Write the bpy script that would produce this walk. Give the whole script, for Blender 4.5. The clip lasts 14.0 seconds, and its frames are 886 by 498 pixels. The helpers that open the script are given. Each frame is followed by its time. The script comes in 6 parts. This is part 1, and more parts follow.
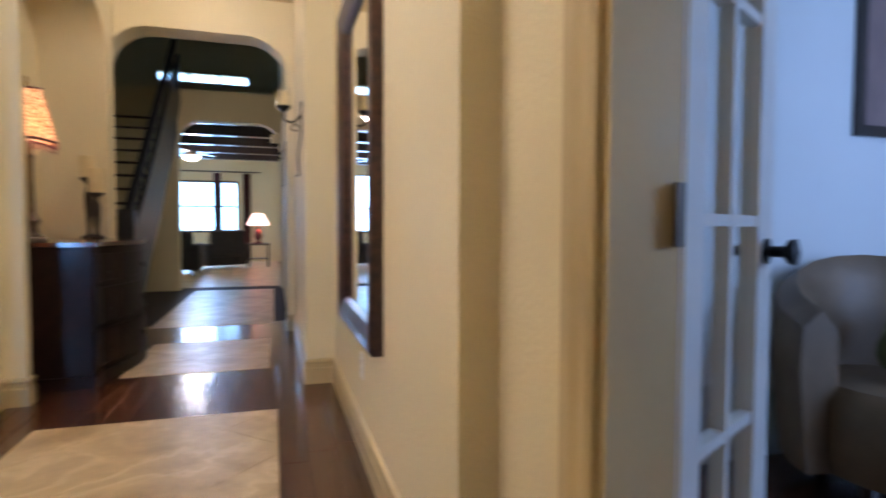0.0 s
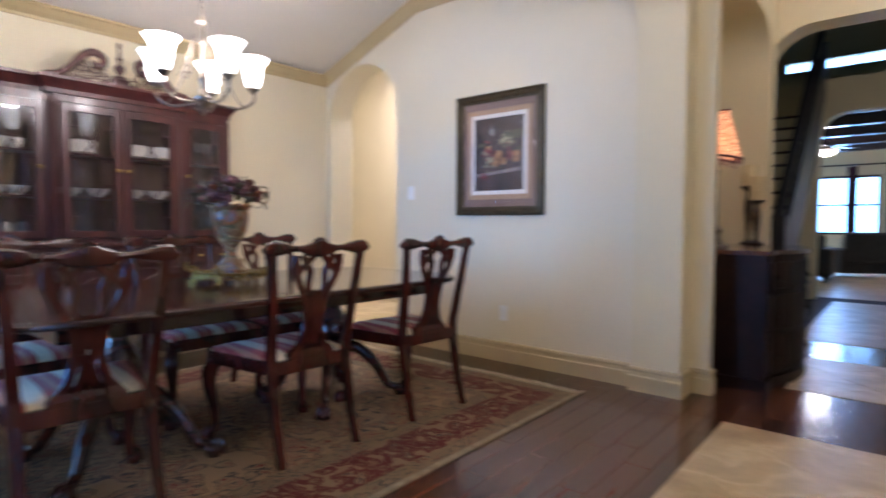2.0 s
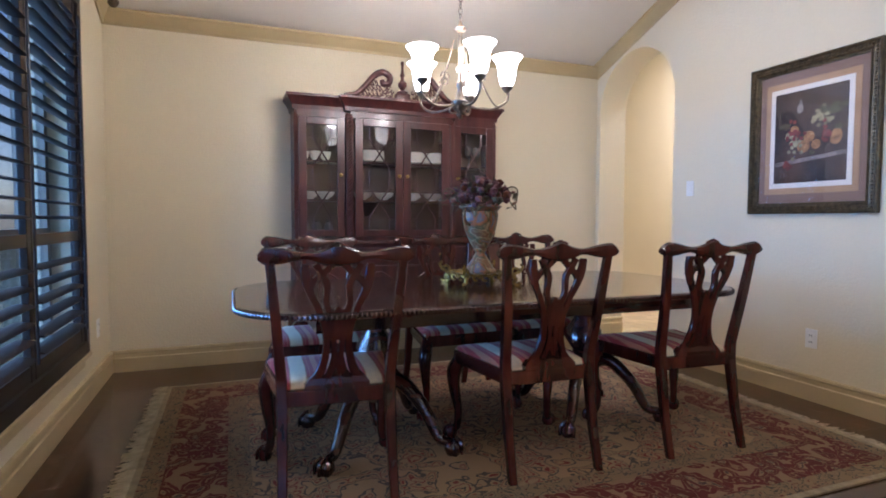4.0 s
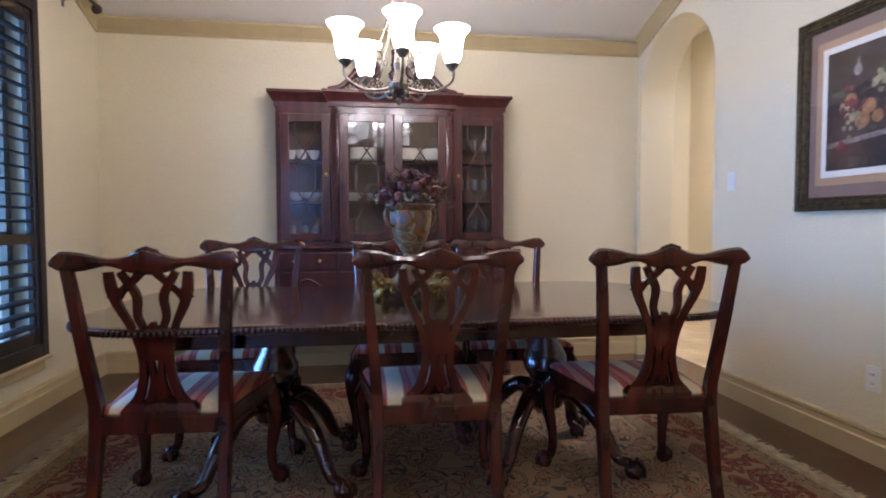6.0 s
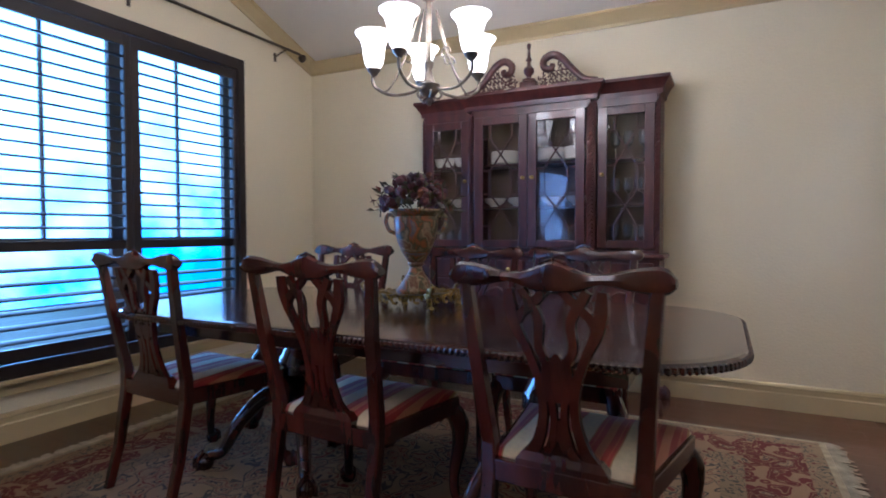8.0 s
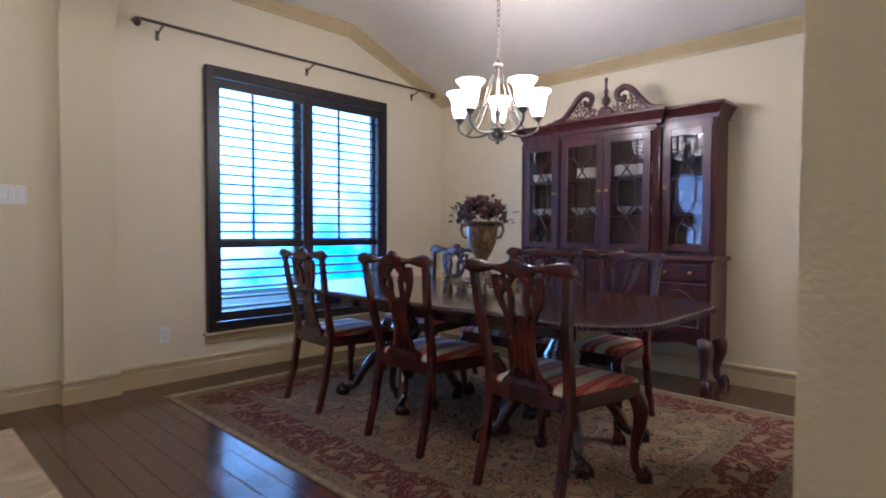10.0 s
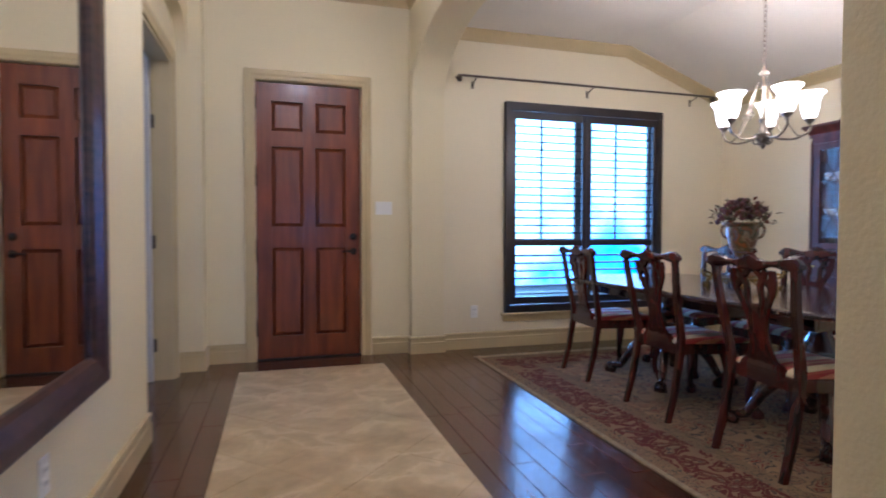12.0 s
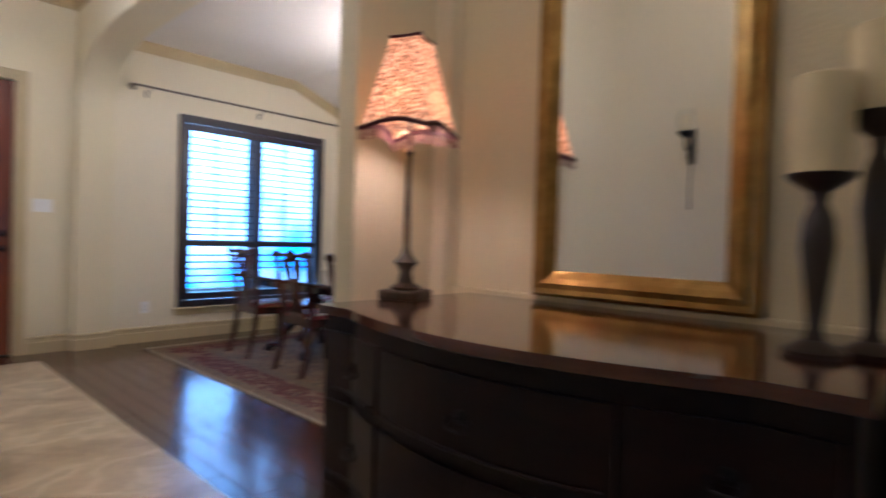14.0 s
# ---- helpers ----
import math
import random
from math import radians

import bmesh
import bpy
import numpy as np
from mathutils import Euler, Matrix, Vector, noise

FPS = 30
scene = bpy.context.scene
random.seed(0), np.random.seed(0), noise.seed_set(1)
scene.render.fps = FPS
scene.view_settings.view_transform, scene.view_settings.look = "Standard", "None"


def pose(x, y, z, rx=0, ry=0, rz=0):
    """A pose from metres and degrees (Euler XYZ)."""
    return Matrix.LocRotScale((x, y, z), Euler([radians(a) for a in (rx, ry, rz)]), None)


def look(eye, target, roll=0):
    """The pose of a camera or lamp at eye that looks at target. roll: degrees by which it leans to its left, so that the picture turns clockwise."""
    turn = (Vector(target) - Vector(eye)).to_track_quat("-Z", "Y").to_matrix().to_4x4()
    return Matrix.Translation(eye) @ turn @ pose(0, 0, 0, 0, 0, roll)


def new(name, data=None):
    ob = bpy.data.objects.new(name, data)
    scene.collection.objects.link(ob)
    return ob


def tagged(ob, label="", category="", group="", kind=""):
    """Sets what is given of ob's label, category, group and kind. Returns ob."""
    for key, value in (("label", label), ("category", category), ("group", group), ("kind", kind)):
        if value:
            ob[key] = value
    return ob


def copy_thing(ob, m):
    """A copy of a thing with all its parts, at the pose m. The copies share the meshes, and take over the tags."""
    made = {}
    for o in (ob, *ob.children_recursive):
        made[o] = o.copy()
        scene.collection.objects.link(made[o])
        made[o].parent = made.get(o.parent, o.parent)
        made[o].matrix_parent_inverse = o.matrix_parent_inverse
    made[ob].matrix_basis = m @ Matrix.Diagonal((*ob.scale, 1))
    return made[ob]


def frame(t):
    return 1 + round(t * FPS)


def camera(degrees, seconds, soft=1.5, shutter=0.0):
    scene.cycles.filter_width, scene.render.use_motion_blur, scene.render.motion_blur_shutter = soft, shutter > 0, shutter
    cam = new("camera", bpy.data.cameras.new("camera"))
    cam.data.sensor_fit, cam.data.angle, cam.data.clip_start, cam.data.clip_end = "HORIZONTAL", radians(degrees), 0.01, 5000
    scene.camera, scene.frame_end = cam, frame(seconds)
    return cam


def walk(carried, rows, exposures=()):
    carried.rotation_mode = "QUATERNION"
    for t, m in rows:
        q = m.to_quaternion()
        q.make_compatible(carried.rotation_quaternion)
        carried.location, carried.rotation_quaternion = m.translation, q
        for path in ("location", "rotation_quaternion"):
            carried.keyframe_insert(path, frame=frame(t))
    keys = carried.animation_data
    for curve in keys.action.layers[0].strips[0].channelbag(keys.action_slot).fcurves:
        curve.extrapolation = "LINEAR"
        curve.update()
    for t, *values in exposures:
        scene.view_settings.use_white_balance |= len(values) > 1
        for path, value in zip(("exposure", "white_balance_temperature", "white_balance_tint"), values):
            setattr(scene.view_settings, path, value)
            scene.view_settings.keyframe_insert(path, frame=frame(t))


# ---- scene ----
# The walk: seconds, eye, target, roll.
PATH = [
    (0, (0.351, -0.661, 1.036), (-0.235, -2.571, 0.956), 0.2),
    (0.5, (0.415, -0.656, 1.027), (0.321, -2.652, 0.955), 0.4),
    (1, (0.469, -0.643, 1.021), (0.865, -2.602, 0.953), 0.3),
    (1.5, (0.632, -0.596, 1.062), (1.465, -2.413, 0.983), 0.3),
    (2, (0.754, -0.549, 1.105), (2.04, -2.077, 1.012), 0.2),
    (2.5, (0.791, -0.549, 1.107), (2.411, -1.718, 1.018), 0.0),
    (3, (0.808, -0.61, 1.134), (2.584, -1.524, 1.037), 0.1),
    (5.5, (0.933, -1.524, 1.088), (2.863, -2.039, 0.998), -0.0),
    (6, (1.014, -1.881, 1.105), (2.989, -2.18, 1.017), -0.1),
    (6.5, (1.098, -2.276, 1.106), (3.096, -2.287, 1.031), -0.2),
    (7, (1.161, -2.65, 1.112), (3.132, -2.319, 1.033), -0.1),
    (7.5, (1.325, -3.032, 1.11), (3.216, -2.385, 1.038), -0.1),
    (8, (1.46, -3.335, 1.104), (3.244, -2.434, 1.041), -0.1),
    (10.5, (0.8, -4.505, 1.161), (2.135, -3.018, 1.089), 0.3),
    (11, (0.695, -4.668, 1.176), (1.87, -3.052, 1.099), 0.3),
    (11.5, (0.656, -4.852, 1.155), (1.578, -3.078, 1.085), 0.1),
    (12, (0.642, -5.073, 1.13), (1.214, -3.158, 1.071), 0.1),
    (12.5, (0.62, -5.349, 1.128), (1.078, -3.403, 1.064), 0.4),
    (13, (0.579, -5.621, 1.149), (1.111, -3.694, 1.082), 0.6),
    (13.5, (0.498, -5.854, 1.134), (1.442, -4.092, 1.079), 0.7),
    (14, (0.381, -6.144, 1.15), (1.845, -4.782, 1.117), 1.7),
]
cam = camera(77.4, 14.0, soft=1.8, shutter=0.5)
walk(cam, [(t, look(e, g, r)) for t, e, g, r in PATH], [(0, 0.45, 6100, 20), (0.6, 0.33, 5750, 21), (3, 0.13, 5250, 22), (5.5, 0.2, 5200, 22), (6.5, 0.12, 5150, 22), (7.5, -0.13, 4980, 21), (8, -0.3, 4900, 21), (10.5, -0.06, 5000, 23), (12, 0.11, 5050, 23), (14, 0.06, 5000, 22)])

# ---- world and lights ----
world = bpy.data.worlds.new("sky")
scene.world = world
world.use_nodes = True
_wn = world.node_tree.nodes
_sky = _wn.new("ShaderNodeTexSky")
_sky.sky_type = "NISHITA"
_sky.sun_disc = False
_sky.sun_elevation, _sky.sun_rotation = radians(50), radians(150)
world.node_tree.links.new(_sky.outputs[0], _wn["Background"].inputs[0])
_wn["Background"].inputs[1].default_value = 0.12


def lamp(name, kind, m, energy, color, size=0.1, size_y=None, label=""):
    data = bpy.data.lights.new(name, kind)
    data.energy, data.color = energy, color
    if kind == "AREA":
        data.shape, data.size, data.size_y = "RECTANGLE", size, size_y or size
    elif kind == "SUN":
        data.angle = size
    else:
        data.shadow_soft_size = size
    ob = new(name, data)
    ob.matrix_world = m
    return ob


WARM, WHITE = (1.0, 0.84, 0.64), (1.0, 0.90, 0.76)
lamp("sun", "SUN", look((0, 0, 10), (-3.0, 5.5, 0)), 2.0, (1.0, 0.95, 0.88), radians(0.5))
# daylight through the window of the dining room and the study
lamp("window_daylight", "AREA", look((4.0, 6.4, 1.15), (3.9, 0, 1.15)), 720, (0.24, 0.53, 1.0), 5.0, 1.7)
lamp("study_daylight", "AREA", look((-2.6, -0.1, 1.5), (-2.0, -3, 1.2)), 50, (0.36, 0.58, 1.0), 1.4, 1.6)
# unseen lamps of foyer and passage, added hall and stair fills, living room daylight
lamp("foyer_lamp", "POINT", pose(0.9, -2.3, 3.06), 42, WHITE, 0.14)
lamp("hall_fill", "POINT", pose(0.95, -5.45, 3.06), 10, WARM, 0.14)
lamp("passage_lamp", "AREA", look((5.2, -5.2, 3.3), (5.2, -5.2, 0)), 75, WHITE, 0.3)
# added fill hanging free in the stair hall, no fixture belongs to it
lamp("stair_fill", "POINT", pose(0.9, -8.4, 2.6), 9, WARM, 0.1)
lamp("living_daylight", "AREA", look((2.9, -17.85, 1.7), (2.0, -12, 0.5)), 120, (0.30, 0.58, 1.0), 2.2, 1.8)

# ---- materials ----


def mat(name, color, rough=0.6, metal=0.0, var=0.12, scale=6.0, fine=60.0, bump=0.15, dist=0.002, color2=None,
        stretch=(1, 1, 1), coat=0.0, emit=None, strength=0.0, per_object=0.0, spec=0.5):
    """A surface with two scales of variation in colour and a fine relief."""
    m = bpy.data.materials.new(name)
    m.use_nodes = True
    n, l = m.node_tree.nodes, m.node_tree.links
    b = n["Principled BSDF"]
    tc, mp = n.new("ShaderNodeTexCoord"), n.new("ShaderNodeMapping")
    mp.inputs["Scale"].default_value = stretch
    l.new(tc.outputs["Object"], mp.inputs[0])
    big, small = n.new("ShaderNodeTexNoise"), n.new("ShaderNodeTexNoise")
    big.inputs["Scale"].default_value, small.inputs["Scale"].default_value = scale, fine
    big.inputs["Detail"].default_value = 5
    for t in (big, small):
        l.new(mp.outputs[0], t.inputs["Vector"])
    ramp = n.new("ShaderNodeValToRGB")
    c1 = color
    c2 = color2 or tuple(min(1, c * (1 - var * 2)) for c in color)
    ramp.color_ramp.elements[0].position, ramp.color_ramp.elements[1].position = 0.3, 0.7
    ramp.color_ramp.elements[0].color, ramp.color_ramp.elements[1].color = (*c2, 1), (*c1, 1)
    l.new(big.outputs[0], ramp.inputs[0])
    mix = n.new("ShaderNodeMix")
    mix.data_type, mix.blend_type = "RGBA", "MULTIPLY"
    mix.inputs[0].default_value = var
    l.new(ramp.outputs[0], mix.inputs[6])
    l.new(small.outputs[0], mix.inputs[7])
    out = mix.outputs[2]
    if per_object:
        oi, hs = n.new("ShaderNodeObjectInfo"), n.new("ShaderNodeHueSaturation")
        mr = n.new("ShaderNodeMapRange")
        mr.inputs[3].default_value, mr.inputs[4].default_value = 1 - per_object, 1 + per_object
        l.new(oi.outputs["Random"], mr.inputs[0])
        l.new(mr.outputs[0], hs.inputs["Value"])
        l.new(out, hs.inputs["Color"])
        out = hs.outputs[0]
    l.new(out, b.inputs["Base Color"])
    b.inputs["Roughness"].default_value, b.inputs["Metallic"].default_value = rough, metal
    b.inputs["Specular IOR Level"].default_value = spec
    b.inputs["Coat Weight"].default_value = coat
    b.inputs["Coat Roughness"].default_value = 0.12
    if bump:
        bp = n.new("ShaderNodeBump")
        bp.inputs["Strength"].default_value, bp.inputs["Distance"].default_value = bump, dist
        l.new(small.outputs[0], bp.inputs["Height"])
        l.new(bp.outputs[0], b.inputs["Normal"])
    if emit:
        b.inputs["Emission Color"].default_value = (*emit, 1)
        b.inputs["Emission Strength"].default_value = strength
    return m


def glass_mat(name, color=(1, 1, 1), rough=0.02, alpha=0.12):
    """Thin pane: mostly clear, with a sharp reflection."""
    m = bpy.data.materials.new(name)
    m.use_nodes = True
    n, l = m.node_tree.nodes, m.node_tree.links
    n.remove(n["Principled BSDF"])
    tr, gl, mx, fr = n.new("ShaderNodeBsdfTransparent"), n.new("ShaderNodeBsdfGlossy"), n.new("ShaderNodeMixShader"), n.new("ShaderNodeMapRange")
    lw, pw = n.new("ShaderNodeLayerWeight"), n.new("ShaderNodeMath")
    pw.operation = "POWER"
    pw.inputs[1].default_value = 4.0
    l.new(lw.outputs["Facing"], pw.inputs[0])
    l.new(pw.outputs[0], fr.inputs[0])
    fr.inputs[3].default_value, fr.inputs[4].default_value = 0.035, 0.9
    tr.inputs[0].default_value = (*color, 1)
    gl.inputs["Roughness"].default_value = rough
    l.new(fr.outputs[0], mx.inputs[0])
    l.new(tr.outputs[0], mx.inputs[1])
    l.new(gl.outputs[0], mx.inputs[2])
    l.new(mx.outputs[0], n["Material Output"].inputs[0])
    return m


def glow_mat(name, color, strength):
    m = bpy.data.materials.new(name)
    m.use_nodes = True
    n, l = m.node_tree.nodes, m.node_tree.links
    b = n["Principled BSDF"]
    b.inputs["Base Color"].default_value = (*color, 1)
    b.inputs["Emission Color"].default_value = (*color, 1)
    b.inputs["Emission Strength"].default_value = strength
    return m


def wood_mat(name, dark, light, rough=0.3, grain=(1, 1, 8), scale=3.0, coat=0.3, per_object=0.0, bump=0.1):
    return mat(name, light, rough, 0, 0.25, scale, 40, bump, 0.001, dark, grain, coat, per_object=per_object)


WALL = mat("cream_plaster", (0.77, 0.685, 0.455), 0.72, 0, 0.05, 0.7, 75, 0.5, 0.0045, (0.745, 0.66, 0.435))
DWALL = mat("ivory_plaster", (0.785, 0.705, 0.51), 0.72, 0, 0.05, 0.7, 75, 0.5, 0.0045, (0.76, 0.68, 0.485))
CEIL = mat("white_ceiling_plaster", (0.78, 0.74, 0.66), 0.85, 0, 0.05, 0.8, 90, 0.3, 0.004)
TRIM = mat("tan_trim_paint", (0.58, 0.465, 0.245), 0.4, 0, 0.06, 3, 50, 0.05, 0.001)
PLANK = wood_mat("dark_walnut_floor", (0.055, 0.019, 0.010), (0.145, 0.052, 0.026), 0.2, (6, 0.7, 1), 3.5, 0.4, 0.3, 0.3)
GROUT = mat("dark_joint", (0.03, 0.02, 0.015), 0.8)
MAHOG = wood_mat("mahogany", (0.028, 0.006, 0.004), (0.10, 0.018, 0.011), 0.25, (5, 5, 1), 3, 0.3)
MAHOGH = wood_mat("hutch_mahogany", (0.042, 0.010, 0.009), (0.105, 0.026, 0.021), 0.35, (6, 6, 0.8), 3, 0.25)
TABLE = wood_mat("table_mahogany", (0.03, 0.008, 0.005), (0.075, 0.020, 0.011), 0.19, (6, 0.7, 6), 3, 0.6)
DOORW = wood_mat("red_mahogany_door", (0.115, 0.022, 0.006), (0.245, 0.058, 0.014), 0.36, (7, 7, 0.7), 2.6, 0.15)
DARKW = wood_mat("espresso_wood", (0.012, 0.006, 0.005), (0.03, 0.014, 0.010), 0.3, (5, 5, 1), 3, 0.4)
SHUT = mat("dark_brown_shutter", (0.022, 0.014, 0.012), 0.4, 0, 0.1)
BRONZE = mat("dark_bronze", (0.16, 0.13, 0.105), 0.38, 0.85, 0.2, 20, 90)
IRON = mat("black_iron", (0.012, 0.011, 0.011), 0.45, 0.6, 0.2, 20, 90)
GOLD = mat("antique_gold", (0.52, 0.32, 0.08), 0.34, 0.85, 0.3, 14, 60, 0.3, 0.002, (0.30, 0.17, 0.04))
WHITEP = mat("white_plastic", (0.86, 0.85, 0.81), 0.35, 0, 0.03)
MIRROR = mat("mirror_silver", (0.86, 0.86, 0.84), 0.02, 1.0, 0.0, bump=0)
GLASS = glass_mat("clear_glass")

# ---- mesh helpers ----


def mesh_ob(name, bm, material, smooth=False):
    bmesh.ops.recalc_face_normals(bm, faces=bm.faces[:])
    me = bpy.data.meshes.new(name)
    bm.to_mesh(me)
    bm.free()
    for mm in material if isinstance(material, (list, tuple)) else [material]:
        me.materials.append(mm)
    if smooth:
        for p in me.polygons:
            p.use_smooth = True
        try:
            me.set_sharp_from_angle(angle=radians(40))
        except AttributeError:
            pass
    return new(name, me)


def part(name, bm, material, parent, label="", smooth=False):
    ob = mesh_ob(name, bm, material, smooth)
    ob.parent = parent
    if label:
        tagged(ob, label)
    return ob


def thing(name, label, category, m=None, group="", kind=""):
    ob = new(name)
    ob.empty_display_size = 0.1
    if m is not None:
        ob.matrix_world = m
    return tagged(ob, label, category, group, kind)


def structure(name, bm, material, label, smooth=False):
    return tagged(mesh_ob(name, bm, material, smooth), label, "", "", "structure")


def box(x0, x1, y0, y1, z0, z1, bevel=0.0, bm=None, seg=2):
    t = bmesh.new()
    bmesh.ops.create_cube(t, size=1)
    for v in t.verts:
        v.co = Vector(((x0 + x1) / 2 + v.co.x * (x1 - x0), (y0 + y1) / 2 + v.co.y * (y1 - y0), (z0 + z1) / 2 + v.co.z * (z1 - z0)))
    if bevel:
        bmesh.ops.bevel(t, geom=t.edges[:], offset=bevel, segments=seg, affect="EDGES", profile=0.5)
    return merge(bm, t)


def merge(bm, t):
    if bm is None:
        return t
    me = bpy.data.meshes.new("tmp")
    t.to_mesh(me)
    t.free()
    bm.from_mesh(me)
    bpy.data.meshes.remove(me)
    return bm


def moved(bm, m):
    bmesh.ops.transform(bm, matrix=m, verts=bm.verts[:])
    return bm


def prism(pts, axis, a, b, bm=None, bevel=0.0):
    """A polygon extruded along an axis from a to b. pts are pairs in the two other axes, in xyz order."""
    t = bmesh.new()

    def at(p, d):
        q = list(p)
        q.insert("xyz".index(axis), d)
        return q
    f = t.faces.new([t.verts.new(at(p, a)) for p in pts])
    r = bmesh.ops.extrude_face_region(t, geom=[f])
    for v in r["geom"]:
        if isinstance(v, bmesh.types.BMVert):
            v.co["xyz".index(axis)] = b
    if bevel:
        bmesh.ops.bevel(t, geom=t.edges[:], offset=bevel, segments=2, affect="EDGES", profile=0.5)
    bmesh.ops.triangulate(t, faces=[f for f in t.faces if len(f.verts) > 4])
    return merge(bm, t)


def lathe(profile, seg=24, bm=None, at=(0, 0, 0)):
    """Profile of (radius, z) turned round z."""
    t = bmesh.new()
    rings = []
    for r, z in profile:
        rings.append([t.verts.new((at[0] + r * math.cos(2 * math.pi * k / seg), at[1] + r * math.sin(2 * math.pi * k / seg), at[2] + z)) for k in range(seg)])
    for a, b in zip(rings, rings[1:]):
        for k in range(seg):
            t.faces.new((a[k], a[(k + 1) % seg], b[(k + 1) % seg], b[k]))
    for ring in (rings[0], rings[-1]):
        if (ring[0].co - ring[seg // 2].co).length > 2e-4:
            t.faces.new(ring)
    return merge(bm, t)


def tube(points, radius, seg=10, bm=None, cap=True, flat=1.0):
    """A round bar along points; radius may be a list."""
    t = bmesh.new()
    pts = [Vector(p) for p in points]
    rs = radius if isinstance(radius, (list, tuple)) else [radius] * len(pts)
    up, rings = None, []
    for i, p in enumerate(pts):
        d = (pts[min(i + 1, len(pts) - 1)] - pts[max(i - 1, 0)]).normalized()
        if up is None:
            up = Vector((0, 0, 1)) if abs(d.z) < 0.9 else Vector((1, 0, 0))
        side = d.cross(up).normalized()
        up = side.cross(d).normalized()
        rings.append([t.verts.new(p + rs[i] * (math.cos(a) * side + flat * math.sin(a) * up)) for a in [2 * math.pi * k / seg for k in range(seg)]])
    for a, b in zip(rings, rings[1:]):
        for k in range(seg):
            t.faces.new((a[k], a[(k + 1) % seg], b[(k + 1) % seg], b[k]))
    if cap:
        t.faces.new(rings[0])
        t.faces.new(rings[-1])
    return merge(bm, t)


def spline(points, n=8):
    """Catmull-Rom through points."""
    p = [Vector(q) for q in points]
    p = [2 * p[0] - p[1]] + p + [2 * p[-1] - p[-2]]
    out = []
    for i in range(1, len(p) - 2):
        for k in range(n):
            u = k / n
            out.append(0.5 * ((2 * p[i]) + (p[i + 1] - p[i - 1]) * u + (2 * p[i - 1] - 5 * p[i] + 4 * p[i + 1] - p[i + 2]) * u * u + (3 * p[i] - p[i - 1] - 3 * p[i + 1] + p[i + 2]) * u ** 3))
    return out + [p[-2]]


def loft(sections, bm=None, closed=True):
    """Skin over equal rings of points."""
    t = bmesh.new()
    rings = [[t.verts.new(q) for q in s] for s in sections]
    n = len(rings[0])
    for a, b in zip(rings, rings[1:]):
        for k in range(n if closed else n - 1):
            t.faces.new((a[k], a[(k + 1) % n], b[(k + 1) % n], b[k]))
    if closed:
        t.faces.new(rings[0])
        t.faces.new(rings[-1])
    return merge(bm, t)


def arch_outline(u0, u1, z0, z1, o0, o1, spring, top, n=8, wide=1.05):
    """Wall outline u0..u1 by z0..z1 with a rounded opening o0..o1 that reaches the floor."""
    r_z = top - spring
    r_u = min(r_z * wide, (o1 - o0) / 2)
    left = [(o0 + r_u - r_u * math.cos(a), spring + r_z * math.sin(a)) for a in [math.pi / 2 * k / n for k in range(n + 1)]]
    right = [(o1 - r_u + r_u * math.sin(a), spring + r_z * math.cos(a)) for a in [math.pi / 2 * k / n for k in range(n + 1)]]
    return [(u0, z0), (o0, z0)] + left + right + [(o1, z0), (u1, z0), (u1, z1), (u0, z1)]


def sweep(profile, path, up=(0, 0, 1), bm=None):
    """A moulding: profile (out, up) swept along a line of points; out is to the right of the way. Mitred."""
    t = bmesh.new()
    pts, upv, rings = [Vector(p) for p in path], Vector(up), []
    for i, p in enumerate(pts):
        d0 = (pts[i] - pts[i - 1]).normalized() if i else (pts[1] - pts[0]).normalized()
        d1 = (pts[i + 1] - pts[i]).normalized() if i + 1 < len(pts) else d0
        s0, s1 = d0.cross(upv).normalized(), d1.cross(upv).normalized()
        s = (s0 + s1)
        s = s / max(s.dot(s0), 0.2)
        rings.append([t.verts.new(p + s * a + upv * b) for a, b in profile])
    for a, b in zip(rings, rings[1:]):
        for k in range(len(profile)):
            t.faces.new((a[k], a[(k + 1) % len(profile)], b[(k + 1) % len(profile)], b[k]))
    t.faces.new(rings[0])
    t.faces.new(rings[-1])
    return merge(bm, t)


# ---- plan ----
X_L, X_H = -0.035, 5.43          # wall with the mirror, wall behind the hutch
Y_P = -4.22                     # wall with the picture
Z_C, Z_D, Z_LOW = 3.30, 3.07, 2.605
XA0, XA1 = 1.83, 2.14           # arched wall between foyer and dining room
X_R = 1.71                      # hall wall with the niche
Y_A = -6.32                      # hall arch
DOOR = (0.46, 1.375, 2.45)
WIN = (2.785, 4.595, 0.34, 2.415)

BASE = [(0, 0), (0.018, 0), (0.018, 0.10), (0.012, 0.108), (0.012, 0.135), (0.02, 0.142), (0.016, 0.156), (0, 0.162)]
CROWN = [(0, 0), (0.012, 0), (0.02, 0.02), (0.045, 0.045), (0.07, 0.075), (0.085, 0.085), (0.085, 0.1), (0, 0.1)]

# front wall
bm = prism([(-0.35, 0), (DOOR[0], 0), (DOOR[0], DOOR[2]), (DOOR[1], DOOR[2]), (DOOR[1], 0), (2.0, 0), (2.0, Z_C + 0.2), (-0.35, Z_C + 0.2)], "y", 0, 0.22)
structure("wall_front_foyer", bm, WALL, "cream textured plaster wall round the front door")
bm = bmesh.new()
_o, _i = [(2.0, 0), (X_H + 0.2, 0), (X_H + 0.2, Z_C), (2.0, Z_C)], [(WIN[0], WIN[2]), (WIN[1], WIN[2]), (WIN[1], WIN[3]), (WIN[0], WIN[3])]
_r = [[bm.verts.new((o[0], y, o[1])) for o in ring] for ring, y in ((_o, 0), (_i, 0), (_i, 0.22), (_o, 0.22))]
